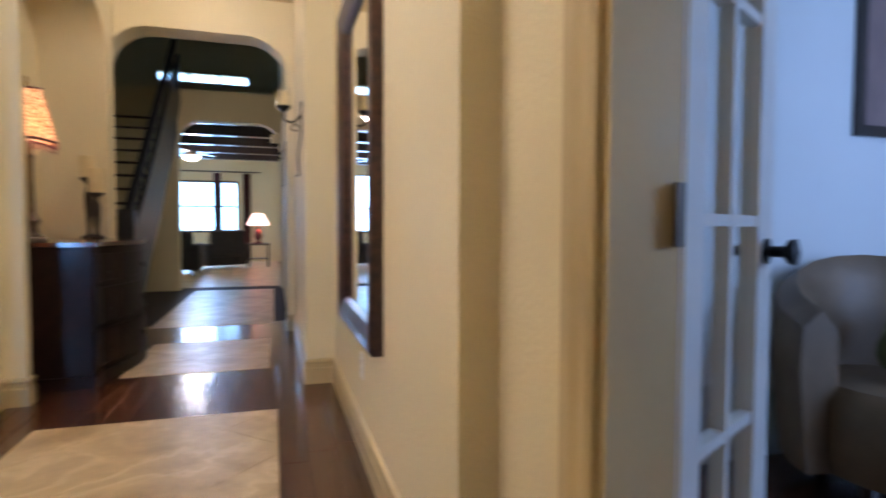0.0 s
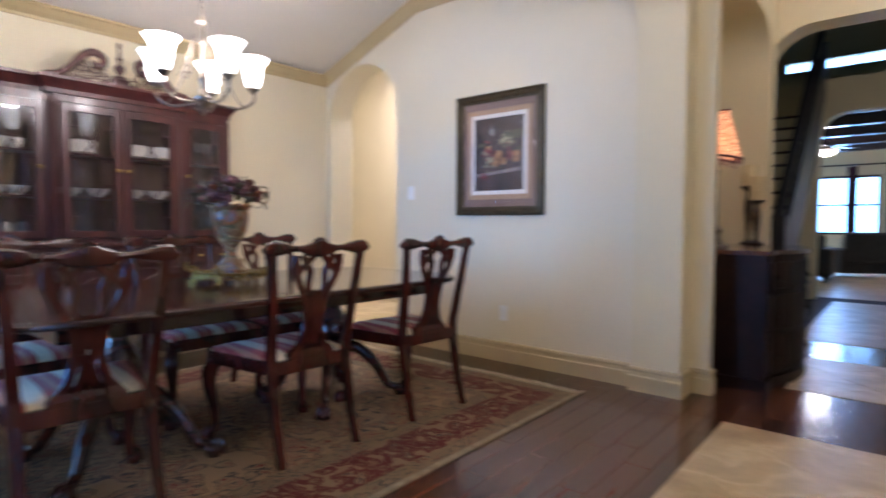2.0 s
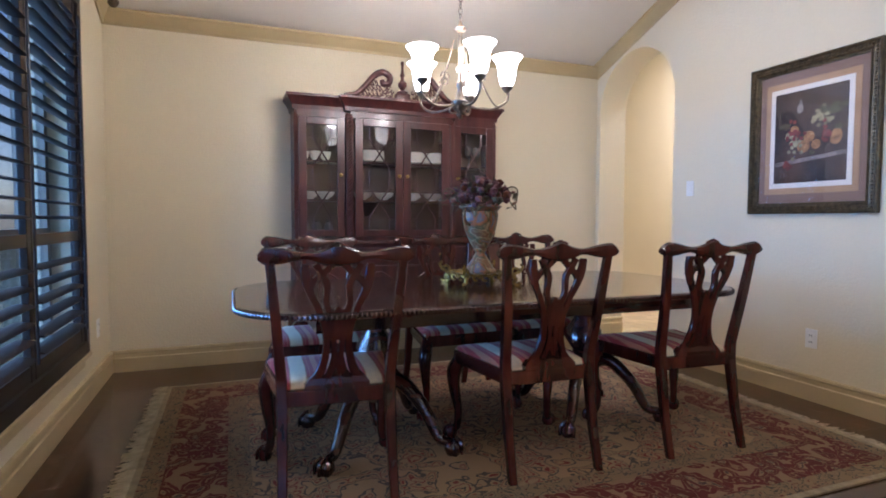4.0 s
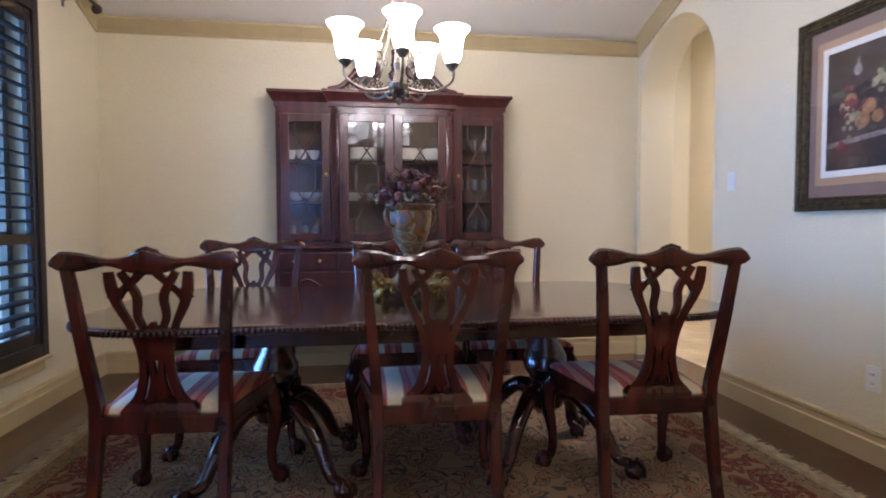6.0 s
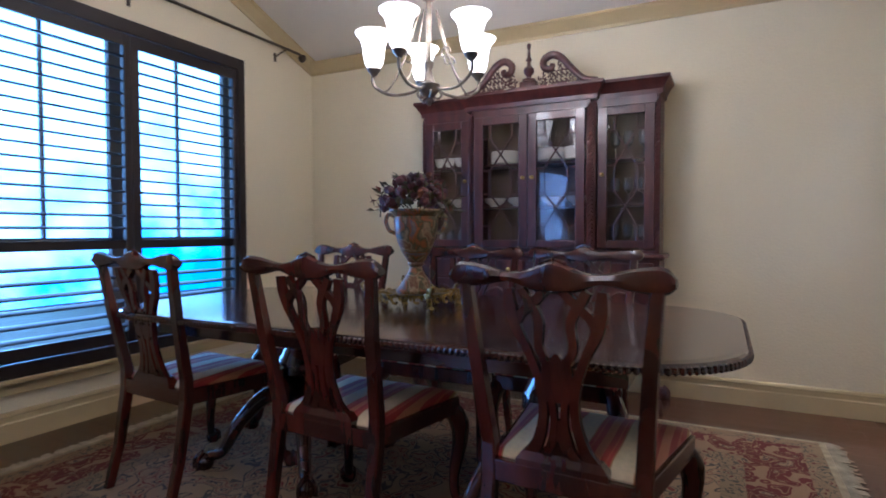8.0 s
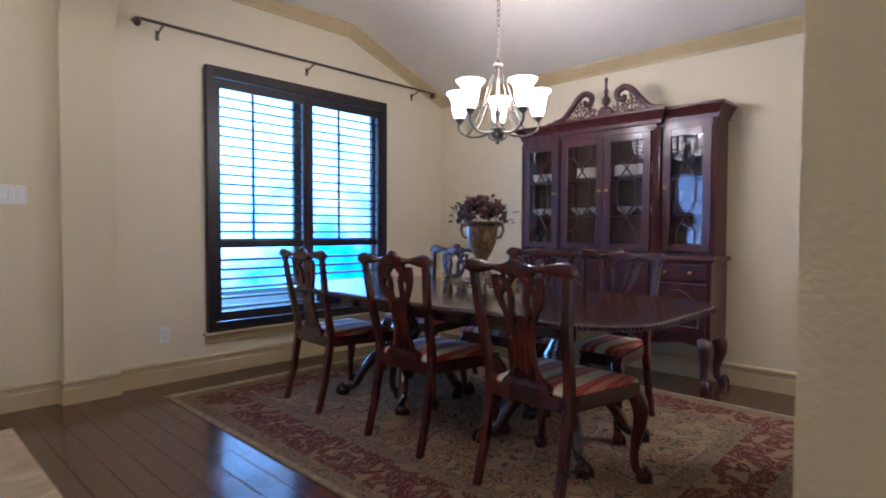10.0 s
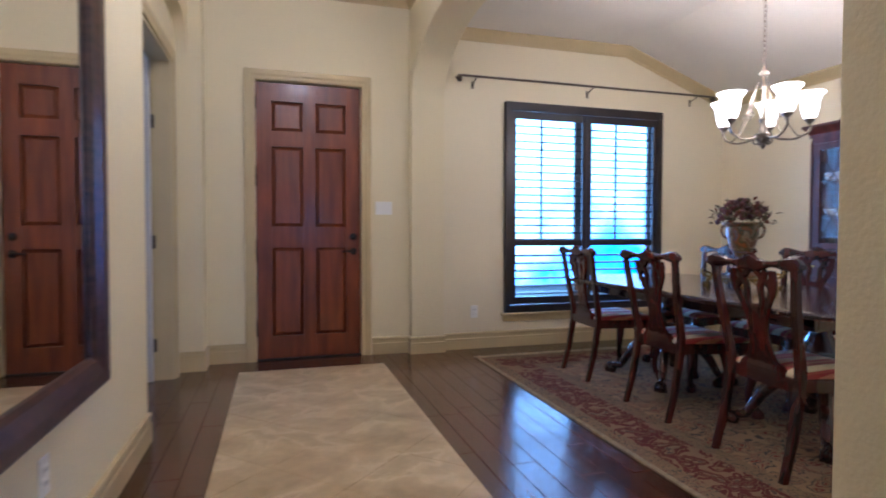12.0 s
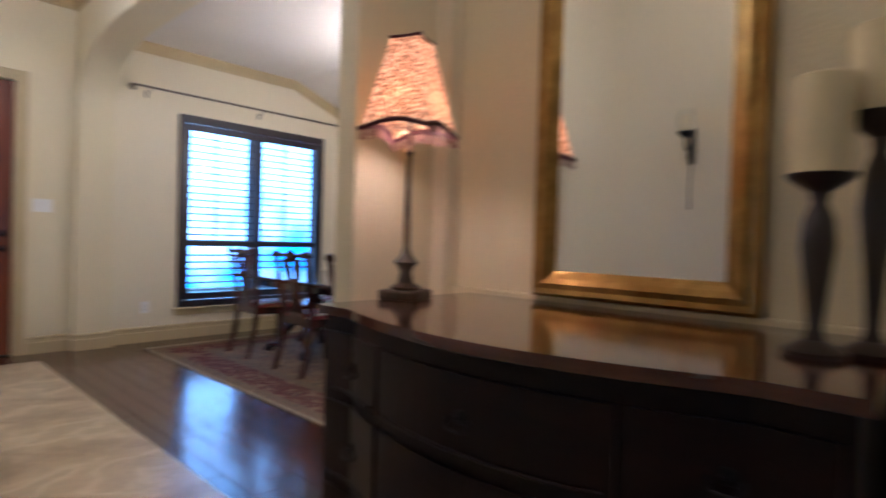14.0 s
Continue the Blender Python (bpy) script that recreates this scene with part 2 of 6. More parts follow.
for _k in range(4):
    for _a, _b in ((0, 1), (1, 2), (2, 3), (3, 0)):
        bm.faces.new((_r[_a][_k], _r[_a][(_k + 1) % 4], _r[_b][(_k + 1) % 4], _r[_b][_k]))
structure("wall_front_dining", bm, DWALL, "ivory textured plaster wall round the window")
# hutch wall
structure("wall_hutch", box(X_H, X_H + 0.2, Y_P - 0.3, 0, 0, Z_C), DWALL, "ivory textured plaster wall behind the china hutch")
# picture wall with a rounded opening
bm = prism(arch_outline(XA1, X_H, 0, Z_C, 4.41, 5.38, 2.16, 2.65, 10, 1.2), "y", Y_P - 0.3, Y_P)
structure("wall_picture", bm, DWALL, "ivory textured plaster wall with a rounded passage opening", True)
# arched wall between foyer and dining room
bm = prism(arch_outline(-4.36, 0, 0, Z_C, -4.15, -0.085, 2.38, 2.86, 12, 2.2), "x", XA0, XA1)
structure("wall_arch", bm, WALL, "cream plaster wall with a wide rounded opening", True)
# hall wall with a niche: face x = X_R, niche back x = 2.16
NI0, NI1 = -6.12, -4.43
bm = prism(arch_outline(Y_A, -4.36, 0, Z_C, NI0, NI1, 2.45, 2.85, 10), "x", X_R, 2.22)
structure("wall_niche", bm, WALL, "cream plaster hall wall with a round-topped niche", True)
structure("wall_niche_back", box(2.22, 2.36, Y_A, -4.36 - 0.16, 0, Z_C), WALL, "cream plaster back of the niche")
# wall with the mirror and its recess to the study
RX = -0.13
bm = prism(arch_outline(-4.37, 0, 0, Z_C, -1.80, -0.22, 2.5, 2.8, 10), "x", RX, X_L)
structure("wall_mirror", bm, WALL, "cream textured plaster wall with a rounded recess", True)
structure("wall_door_corner", box(X_L, 0.06, -0.22, 0, 0, Z_C), WALL, "cream plaster corner beside the front door")
S0, S1, SZ = -1.40, -0.42, 2.44
bm = prism([(-4.37, 0), (S0, 0), (S0, SZ), (S1, SZ), (S1, 0), (0, 0), (0, Z_C), (-4.37, Z_C)], "x", RX - 0.14, RX)
structure("wall_study_side", bm, WALL, "cream plaster wall with the study doorway")
structure("wall_hall", box(RX - 0.14, 0.145, Y_A, -4.37, 0, Z_C), WALL, "cream plaster hall wall with candle sconces")
# hall arch
bm = prism(arch_outline(-0.3, 2.36, 0, 3.9, 0.215, 1.785, 2.5, 2.85, 10), "y", Y_A - 0.3, Y_A)
structure("wall_hall_arch", bm, WALL, "cream plaster wall with a rounded hall arch", True)
# ceilings
structure("ceiling_foyer", box(-0.3, 2.36, -6.5, 0, Z_C, Z_C + 0.1), CEIL, "white plaster foyer ceiling")
bm = prism([(XA1, Z_D), (4.16, Z_D), (X_H, Z_LOW), (X_H, Z_LOW + 0.1), (4.16, Z_D + 0.1), (XA1, Z_D + 0.1)], "y", Y_P, 0)
structure("ceiling_dining", bm, CEIL, "white plaster ceiling sloping down to the hutch wall")
# floor
structure("floor", box(-3.4, 8.0, -20, 0.2, -0.1, -0.012), GROUT, "dark subfloor under the walnut planks")
# crown moulding
cz = 0.1
bm = sweep(CROWN, [(X_H, Y_P, Z_LOW - cz), (X_H, 0, Z_LOW - cz)][::-1])
for y, flip in ((0, False), (Y_P, True)):
    pts = [(XA1, y, Z_D - cz), (4.16, y, Z_D - cz), (X_H, y, Z_LOW - cz)]
    n = Vector((0, -1 if not flip else 1, 0))
    t = bmesh.new()
    rings = [[t.verts.new(Vector(p) + n * a + Vector((0, 0, b))) for a, b in CROWN] for p in pts]
    for a, b in zip(rings, rings[1:]):
        for k in range(len(CROWN)):
            t.faces.new((a[k], a[(k + 1) % len(CROWN)], b[(k + 1) % len(CROWN)], b[k]))
    merge(bm, t)
sweep(CROWN, [(XA1, 0, Z_D - cz), (XA1, Y_P, Z_D - cz)][::-1], bm=bm)
structure("trim_crown_dining", bm, TRIM, "tan painted crown moulding of the dining room")
bm = sweep(CROWN, [(X_L, -4.37, Z_C - cz), (X_L, 0, Z_C - cz), (XA0, 0, Z_C - cz), (XA0, -4.36, Z_C - cz), (X_R, -4.36, Z_C - cz), (X_R, Y_A, Z_C - cz), (0.145, Y_A, Z_C - cz), (0.145, -4.37, Z_C - cz), (X_L, -4.37, Z_C - cz)])
structure("trim_crown_foyer", bm, TRIM, "tan painted crown moulding of the foyer")
# baseboards
for i, run in enumerate([
    [(X_L, -4.37, 0), (X_L, -1.80, 0), (RX, -1.80, 0)],
    [(RX, -0.22, 0), (0.06, -0.22, 0), (0.06, 0, 0), (0.37, 0, 0)],
    [(1.475, 0, 0), (XA0, 0, 0), (XA0, -0.085, 0), (XA1, -0.085, 0), (XA1, 0, 0), (X_H, 0, 0), (X_H, Y_P, 0), (5.38, Y_P, 0), (5.38, Y_P - 0.3, 0)],
    [(4.41, Y_P - 0.3, 0), (4.41, Y_P, 0), (XA1, Y_P, 0)],
    [(XA1, Y_P, 0), (XA1, -4.15, 0), (XA0, -4.15, 0), (XA0, -4.36, 0), (X_R, -4.36, 0), (X_R, NI1, 0), (2.22, NI1, 0), (2.22, NI0, 0), (X_R, NI0, 0), (X_R, Y_A, 0)],
    [(0.215, Y_A - 0.3, 0), (0.215, Y_A, 0), (0.145, Y_A, 0), (0.145, -4.37, 0), (X_L, -4.37, 0)],
]):
    structure("baseboard_%d" % (i + 1), sweep(BASE, run), TRIM, "tan painted moulded baseboard")


# ---- more materials ----


def ramp_mat(name, stops, kind, scale, rough=0.9, bump=0.4, const=False, warp=0.0, stretch=(1, 1, 1), fine=200, sheen=0.0):
    """A patterned surface: a texture through a ramp of colours, with a fine weave on top."""
    m = mat(name, (0.5, 0.5, 0.5), rough, 0, 0.3, 5, fine, bump, 0.002)
    n, l = m.node_tree.nodes, m.node_tree.links
    tc, mp = n.new("ShaderNodeTexCoord"), n.new("ShaderNodeMapping")
    mp.inputs["Scale"].default_value = stretch
    l.new(tc.outputs["Object"], mp.inputs[0])
    src = mp.outputs[0]
    if warp:
        nz, ad = n.new("ShaderNodeTexNoise"), n.new("ShaderNodeMix")
        nz.inputs["Scale"].default_value = scale * 0.6
        ad.data_type, ad.blend_type = "RGBA", "LINEAR_LIGHT"
        ad.inputs[0].default_value = warp
        l.new(src, nz.inputs["Vector"])
        l.new(src, ad.inputs[6])
        l.new(nz.outputs["Color"], ad.inputs[7])
        src = ad.outputs[2]
    if kind == "voronoi":
        tx = n.new("ShaderNodeTexVoronoi")
        out = tx.outputs["Distance"]
    elif kind == "wave":
        tx = n.new("ShaderNodeTexWave")
        tx.bands_direction = "Y"
        out = tx.outputs["Fac"]
    else:
        tx = n.new("ShaderNodeTexNoise")
        tx.inputs["Detail"].default_value = 8
        out = tx.outputs[0]
    tx.inputs["Scale"].default_value = scale
    l.new(src, tx.inputs["Vector"])
    rp = n.new("ShaderNodeValToRGB")
    if const:
        rp.color_ramp.interpolation = "CONSTANT"
    e = rp.color_ramp.elements
    e[0].position, e[0].color = stops[0][0], (*stops[0][1], 1)
    e[1].position, e[1].color = stops[-1][0], (*stops[-1][1], 1)
    for p, c in stops[1:-1]:
        x = e.new(p)
        x.color = (*c, 1)
    l.new(out, rp.inputs[0])
    mul = [k for k in n if k.bl_idname == "ShaderNodeMix" and k.blend_type == "MULTIPLY"][0]
    l.new(rp.outputs[0], mul.inputs[6])
    if sheen:
        n["Principled BSDF"].inputs["Sheen Weight"].default_value = sheen
    return m


TILE = ramp_mat("beige_marbled_tile", [(0.25, (0.36, 0.255, 0.13)), (0.42, (0.53, 0.40, 0.225)), (0.5, (0.60, 0.465, 0.27)), (0.56, (0.70, 0.565, 0.36)), (0.6, (0.58, 0.45, 0.265)), (0.75, (0.46, 0.345, 0.19))], "noise", 2.6, 0.36, 0.05, warp=0.35, fine=14)
SAND = mat("sand_grout", (0.36, 0.28, 0.17), 0.9)
RUG_FIELD = ramp_mat("rug_field", [(0.0, (0.192, 0.016, 0.010)), (0.12, (0.352, 0.223, 0.102)), (0.2, (0.056, 0.040, 0.034)), (0.27, (0.320, 0.209, 0.102)), (0.42, (0.176, 0.025, 0.014)), (0.47, (0.320, 0.209, 0.102)), (0.56, (0.080, 0.061, 0.041)), (0.64, (0.336, 0.216, 0.102))], "voronoi", 10, 0.95, 0.6, True, 0.14, fine=160)
RUG_RED = ramp_mat("rug_red_border", [(0.0, (0.288, 0.194, 0.095)), (0.13, (0.072, 0.043, 0.034)), (0.19, (0.272, 0.180, 0.088)), (0.26, (0.104, 0.012, 0.005)), (0.44, (0.240, 0.144, 0.068)), (0.49, (0.120, 0.013, 0.007)), (0.66, (0.264, 0.166, 0.082))], "voronoi", 11, 0.95, 0.6, True, 0.12, fine=160)
RUG_TAN = ramp_mat("rug_tan_guard", [(0.0, (0.112, 0.018, 0.012)), (0.2, (0.256, 0.169, 0.082)), (0.45, (0.080, 0.065, 0.041)), (0.55, (0.240, 0.158, 0.075))], "voronoi", 22, 0.95, 0.6, True, 0.06, fine=160)
RUG_EDGE = mat("rug_binding", (0.38, 0.31, 0.18), 0.95, 0, 0.2, 20, 200, 0.5, 0.003)
FRINGE = mat("cream_fringe", (0.52, 0.44, 0.29), 0.95, 0, 0.2, 20, 200, 0.5, 0.003)
SEAT = ramp_mat("striped_damask", [(0.0, (0.86, 0.72, 0.46)), (0.34, (0.50, 0.27, 0.09)), (0.42, (0.44, 0.035, 0.02)), (0.62, (0.55, 0.13, 0.06)), (0.70, (0.40, 0.03, 0.018)), (0.94, (0.60, 0.22, 0.10))], "wave", 2.1, 0.75, 0.25, True, 0.02, fine=70, sheen=0.2)
FROST = glow_mat("lit_frosted_glass", (1.0, 0.88, 0.70), 7.0)
URNC = ramp_mat("painted_urn_ceramic", [(0.3, (0.36, 0.24, 0.11)), (0.42, (0.16, 0.06, 0.02)), (0.47, (0.40, 0.28, 0.15)), (0.52, (0.07, 0.08, 0.03)), (0.57, (0.36, 0.11, 0.02)), (0.62, (0.13, 0.14, 0.17)), (0.67, (0.38, 0.26, 0.13)), (0.74, (0.14, 0.05, 0.025))], "noise", 11, 0.35, 0.15, warp=0.1, fine=80)
FRUITS = [mat("dried_" + k, c, 0.6, 0, 0.3, 30, 90, 0.4) for k, c in (("plum", (0.085, 0.022, 0.035)), ("rust", (0.27, 0.075, 0.025)), ("rose", (0.20, 0.06, 0.06)), ("olive", (0.13, 0.10, 0.035)), ("leaf", (0.16, 0.15, 0.09)))]
CHINA = mat("white_china", (0.75, 0.72, 0.64), 0.25, 0, 0.03, coat=0.4)
BACKP = mat("hutch_back_panel", (0.10, 0.055, 0.038), 0.6, 0, 0.15)
BRASS = mat("brass", (0.55, 0.38, 0.12), 0.3, 0.9, 0.15)
CANDLE = mat("ivory_wax", (0.80, 0.67, 0.38), 0.5, 0, 0.06)

# ---- front door ----


def panel_bm(x0, x1, z0, z1, y, d):
    """A raised panel with sloping shoulders; front towards -y."""
    s = 0.03
    t = bmesh.new()
    a = [t.verts.new(q) for q in ((x0, y, z0), (x1, y, z0), (x1, y, z1), (x0, y, z1))]
    b = [t.verts.new(q) for q in ((x0 + s, y - d, z0 + s), (x1 - s, y - d, z0 + s), (x1 - s, y - d, z1 - s), (x0 + s, y - d, z1 - s))]
    for k in range(4):
        t.faces.new((a[k], a[(k + 1) % 4], b[(k + 1) % 4], b[k]))
    t.faces.new(b)
    return t


def six_panel_door(m, w=0.905, h=2.43):
    d = tagged(thing("door_1", "closed red mahogany six-panel front door with dark hardware", "door", m), kind="structure")
    cols = ((0.13, w / 2 - 0.055), (w / 2 + 0.055, w - 0.13))
    rows = ((0.20, 0.98), (1.17, 1.875), (2.01, 2.27))
    bm = bmesh.new()
    for x0, x1 in ((0, 0.13), (w / 2 - 0.055, w / 2 + 0.055), (w - 0.13, w)):
        box(x0, x1, 0, 0.045, 0, h, 0, bm)
    part("stile", bm, DOORW, d)
    bm = bmesh.new()
    for x0, x1 in cols:
        for z0, z1 in ((0, 0.2), (0.98, 1.17), (1.875, 2.01), (2.27, h)):
            box(x0 + 0.0005, x1 - 0.0005, 0.002, 0.043, z0, z1, 0, bm)
    part("rail", bm, DOORW, d)
    for x0, x1 in cols:
        for z0, z1 in rows:
            part("panel", panel_bm(x0, x1, z0, z1, 0.03, 0.022), DOORW, d)
    for z in (0.2, 0.86, 1.52, 2.2):
        part("hinge", tube([(-0.004, -0.006, z), (-0.004, -0.006, z + 0.1)], 0.009, 8), IRON, d, "dark hinge knuckle", True)
    for z, kind in ((0.945, "handle"), (1.08, "deadbolt")):
        bm = lathe([(0.0, 0), (0.032, 0), (0.032, 0.006), (0.026, 0.012), (0.013, 0.016), (0.013, 0.045), (0.0, 0.045)], 20)
        moved(bm, pose(w - 0.065, 0, z, 90))
        if kind == "handle":
            tube(spline([(w - 0.065, -0.042, z), (w - 0.11, -0.05, z + 0.003), (w - 0.17, -0.046, z - 0.004)], 5), [0.011] * 6 + [0.008] * 5, 8, bm)
        part(kind, bm, IRON, d, "dark bronze lever handle" if kind == "handle" else "dark bronze deadbolt knob", True)
    for z in (0.25, 0.95, 1.6, 2.2):
        part("hinge", lathe([(0.008, 0), (0.008, 0.1)], 10, at=(-0.006, -0.004, z)), IRON, d, "dark bronze hinge", True)
    return d


six_panel_door(pose(DOOR[0] + 0.005, 0.03, 0.012))
CAS = [(0, 0), (0.012, 0), (0.018, 0.012), (0.018, 0.03), (0.024, 0.05), (0.024, 0.08), (0.018, 0.09), (0, 0.09)]


def casing(x0, x1, z, m, name):
    """Moulded door trim; local frame: x along the wall, -y into the room."""
    t = bmesh.new()
    pts = [(x0, 0), (x0, z), (x1, z), (x1, 0)]
    outs = [(-1, 0), (-1, 1), (1, 1), (1, 0)]
    rings = [[t.verts.new((px + ox * b, -a, pz + oz * b)) for a, b in CAS] for (px, pz), (ox, oz) in zip(pts, outs)]
    for a, b in zip(rings, rings[1:]):
        for k in range(len(CAS)):
            t.faces.new((a[k], a[(k + 1) % len(CAS)], b[(k + 1) % len(CAS)], b[k]))
    t.faces.new(rings[0])
    t.faces.new(rings[-1])
    return structure(name, moved(t, m), TRIM, "tan painted moulded door casing")


casing(DOOR[0], DOOR[1], DOOR[2], pose(0, -0.001, 0), "trim_front_door")
structure("trim_threshold", box(DOOR[0], DOOR[1], 0.0, 0.1, -0.005, 0.012, 0.004), IRON, "dark metal door threshold")
# unseen board added behind the closed door to seal its gaps
structure("door_backing_board", box(DOOR[0] - 0.2, DOOR[1] + 0.2, 0.23, 0.26, 0, 2.6), GROUT, "dark closing board behind the front door")

# ---- dining window with plantation shutters ----
win = tagged(thing("window_1", "dining window with dark brown plantation shutters, louvres open", "window"), kind="structure")
wx0, wx1, wz0, wz1 = WIN
bm = bmesh.new()
for b in ((wx0, wx0 + 0.06, wz0, wz1), (wx1 - 0.06, wx1, wz0, wz1), (wx0 + 0.06, wx1 - 0.06, wz1 - 0.085, wz1), (wx0 + 0.06, wx1 - 0.06, wz0, wz0 + 0.075)):
    box(b[0], b[1], -0.05, 0.02, b[2], b[3], 0.004, bm)
part("shutter_frame", bm, SHUT, win, "dark brown shutter frame")
mid = (wx0 + wx1) / 2
for px0, px1 in ((wx0 + 0.063, mid - 0.003), (mid + 0.003, wx1 - 0.063)):
    sh = part("shutter", box(px0, px0 + 0.05, -0.035, -0.005, wz0 + 0.078, wz1 - 0.088, 0.003), SHUT, win, "dark brown louvred shutter panel")
    bm = box(px1 - 0.05, px1, -0.035, -0.005, wz0 + 0.078, wz1 - 0.088, 0.003)
    for z0, z1 in ((wz0 + 0.078, wz0 + 0.15), (wz1 - 0.16, wz1 - 0.088), (1.0, 1.055)):
        box(px0 + 0.05, px1 - 0.05, -0.033, -0.007, z0, z1, 0.002, bm)
    part("shutter_rail", bm, SHUT, sh)
    z = wz0 + 0.185
    while z < wz1 - 0.18:
        if not 0.965 < z < 1.09:
            bm = tube([(px0 + 0.051, 0, 0), (px1 - 0.051, 0, 0)], 0.042, 10, flat=0.17)
            part("louvre", moved(bm, pose(0, -0.02, z, 9)), SHUT, sh, "", True)
        z += 0.0755
    tube_rod = tube([(px1 - 0.065, -0.066, wz0 + 0.16), (px1 - 0.065, -0.066, wz1 - 0.17)], 0.006, 6)
    part("tilt_rod", tube_rod, SHUT, sh)
SASH = mat("outer_window_sash", (0.30, 0.26, 0.21), 0.5)
bm = bmesh.new()
for b in ((wx0, wx0 + 0.05, wz0, wz1), (wx1 - 0.05, wx1, wz0, wz1), (mid - 0.04, mid + 0.04, wz0, wz1), (wx0, wx1, wz0, wz0 + 0.05), (wx0, wx1, wz1 - 0.05, wz1), (wx0, wx1, 1.02, 1.07)):
    box(b[0], b[1], 0.13, 0.17, b[2], b[3], 0, bm)
for x in (wx0 + 0.48, mid + 0.46):
    box(x - 0.01, x + 0.01, 0.14, 0.16, 1.07, wz1, 0, bm)
part("window_frame", bm, SASH, win, "outer sash frame with thin muntins")
for a, b in ((wx0 + 0.05, mid - 0.04), (mid + 0.04, wx1 - 0.05)):
    pane = part("pane", box(a, b, 0.148, 0.152, wz0 + 0.05, wz1 - 0.05), GLASS, win)
    pane.visible_shadow = False
bm = box(wx0 - 0.03, wx1 + 0.03, -0.055, 0.0, wz0 - 0.028, wz0 - 0.002, 0.006)
box(wx0 - 0.01, wx1 + 0.01, -0.022, 0.0, wz0 - 0.09, wz0 - 0.03, 0.004, bm)
part("window_sill", bm, TRIM, win, "tan painted sill and apron")

# bright out-of-doors beyond the window
sky = bpy.data.materials.new("bright_outdoors")
sky.use_nodes = True
n, l = sky.node_tree.nodes, sky.node_tree.links
n.remove(n["Principled BSDF"])
em, tc, nz, rp, sp, ad = (n.new("ShaderNode" + k) for k in ("Emission", "TexCoord", "TexNoise", "ValToRGB", "SeparateXYZ", "Math"))
nz.inputs["Scale"].default_value, nz.inputs["Detail"].default_value = 0.9, 6
l.new(tc.outputs["Object"], nz.inputs["Vector"])
l.new(tc.outputs["Object"], sp.inputs[0])
ad.operation = "MULTIPLY_ADD"
ad.inputs[1].default_value = 0.13
l.new(sp.outputs["Z"], ad.inputs[0])
l.new(nz.outputs[0], ad.inputs[2])
tilt = n.new("ShaderNodeMath")
tilt.operation = "MULTIPLY_ADD"
tilt.inputs[1].default_value = -0.05
l.new(sp.outputs["X"], tilt.inputs[0])
l.new(ad.outputs[0], tilt.inputs[2])
lift = n.new("ShaderNodeMath")
lift.inputs[1].default_value = 0.45
l.new(tilt.outputs[0], lift.inputs[0])
e = rp.color_ramp.elements
e[0].position, e[0].color = 0.38, (0.015, 0.15, 0.48, 1)
e[1].position, e[1].color = 0.92, (0.34, 0.64, 1.0, 1)
k = e.new(0.55)
k.color = (0.05, 0.29, 1.0, 1)
l.new(lift.outputs[0], rp.inputs[0])
l.new(rp.outputs[0], em.inputs[0])
em.inputs[1].default_value = 6.0
l.new(em.outputs[0], n["Material Output"].inputs[0])
structure("backdrop", box(-6, 16, 7.0, 7.05, -1.0, 9), sky, "bright overexposed garden and sky outside")
structure("ground", box(-60, 60, 0.22, 80, -0.3, -0.15), mat("dull_lawn", (0.06, 0.07, 0.035), 0.95), "dull grass outside the front wall")

# curtain rod
rod = thing("curtain_rod", "thin dark bronze curtain rod with ball finials on brackets", "curtain rod")
part("rod", tube([(2.30, -0.12, 2.605), (5.14, -0.12, 2.605)], 0.011, 10), BRONZE, rod, "", True)
for x in (2.275, 5.165):
    part("finial", moved(lathe([(0.0, -0.035), (0.012, -0.03), (0.014, -0.02), (0.03, -0.008), (0.035, 0.008), (0.028, 0.024), (0.0, 0.034)], 14), pose(x, -0.12, 2.58, 0, 90)), BRONZE, rod, "ball finial", True)
for x in (2.45, 3.7, 4.97):
    bm = tube([(x, -0.005, 2.555), (x, -0.06, 2.575), (x, -0.12, 2.592)], 0.006, 8)
    box(x - 0.012, x + 0.012, -0.008, 0, 2.515, 2.585, 0.002, bm)
    part("bracket", bm, BRONZE, rod)


# ---- wall plates ----
def plate(name, label, m, w, h, kind):
    p = thing(name, label, "light switch" if kind == "switch" else "socket", m)
    part("cover", box(-w / 2, w / 2, -0.006, 0, -h / 2, h / 2, 0.002), WHITEP, p)
    n = max(1, round(w / 0.05)) if kind == "switch" else 1
    for k in range(n):
        x = (k - (n - 1) / 2) * 0.045
        if kind == "switch":
            part("rocker", box(x - 0.016, x + 0.016, -0.010, -0.005, -0.033, 0.033, 0.002), WHITEP, p)
        else:
            for z in (-0.02, 0.02):
                s = part("receptacle", box(-0.017, 0.017, -0.009, -0.005, z - 0.015, z + 0.015, 0.004), WHITEP, p)
                part("slot", box(-0.008, -0.005, -0.0095, -0.0088, z - 0.006, z + 0.006), IRON, s)
                part("slot", box(0.005, 0.008, -0.0095, -0.0088, z - 0.006, z + 0.006), IRON, s)
    return p


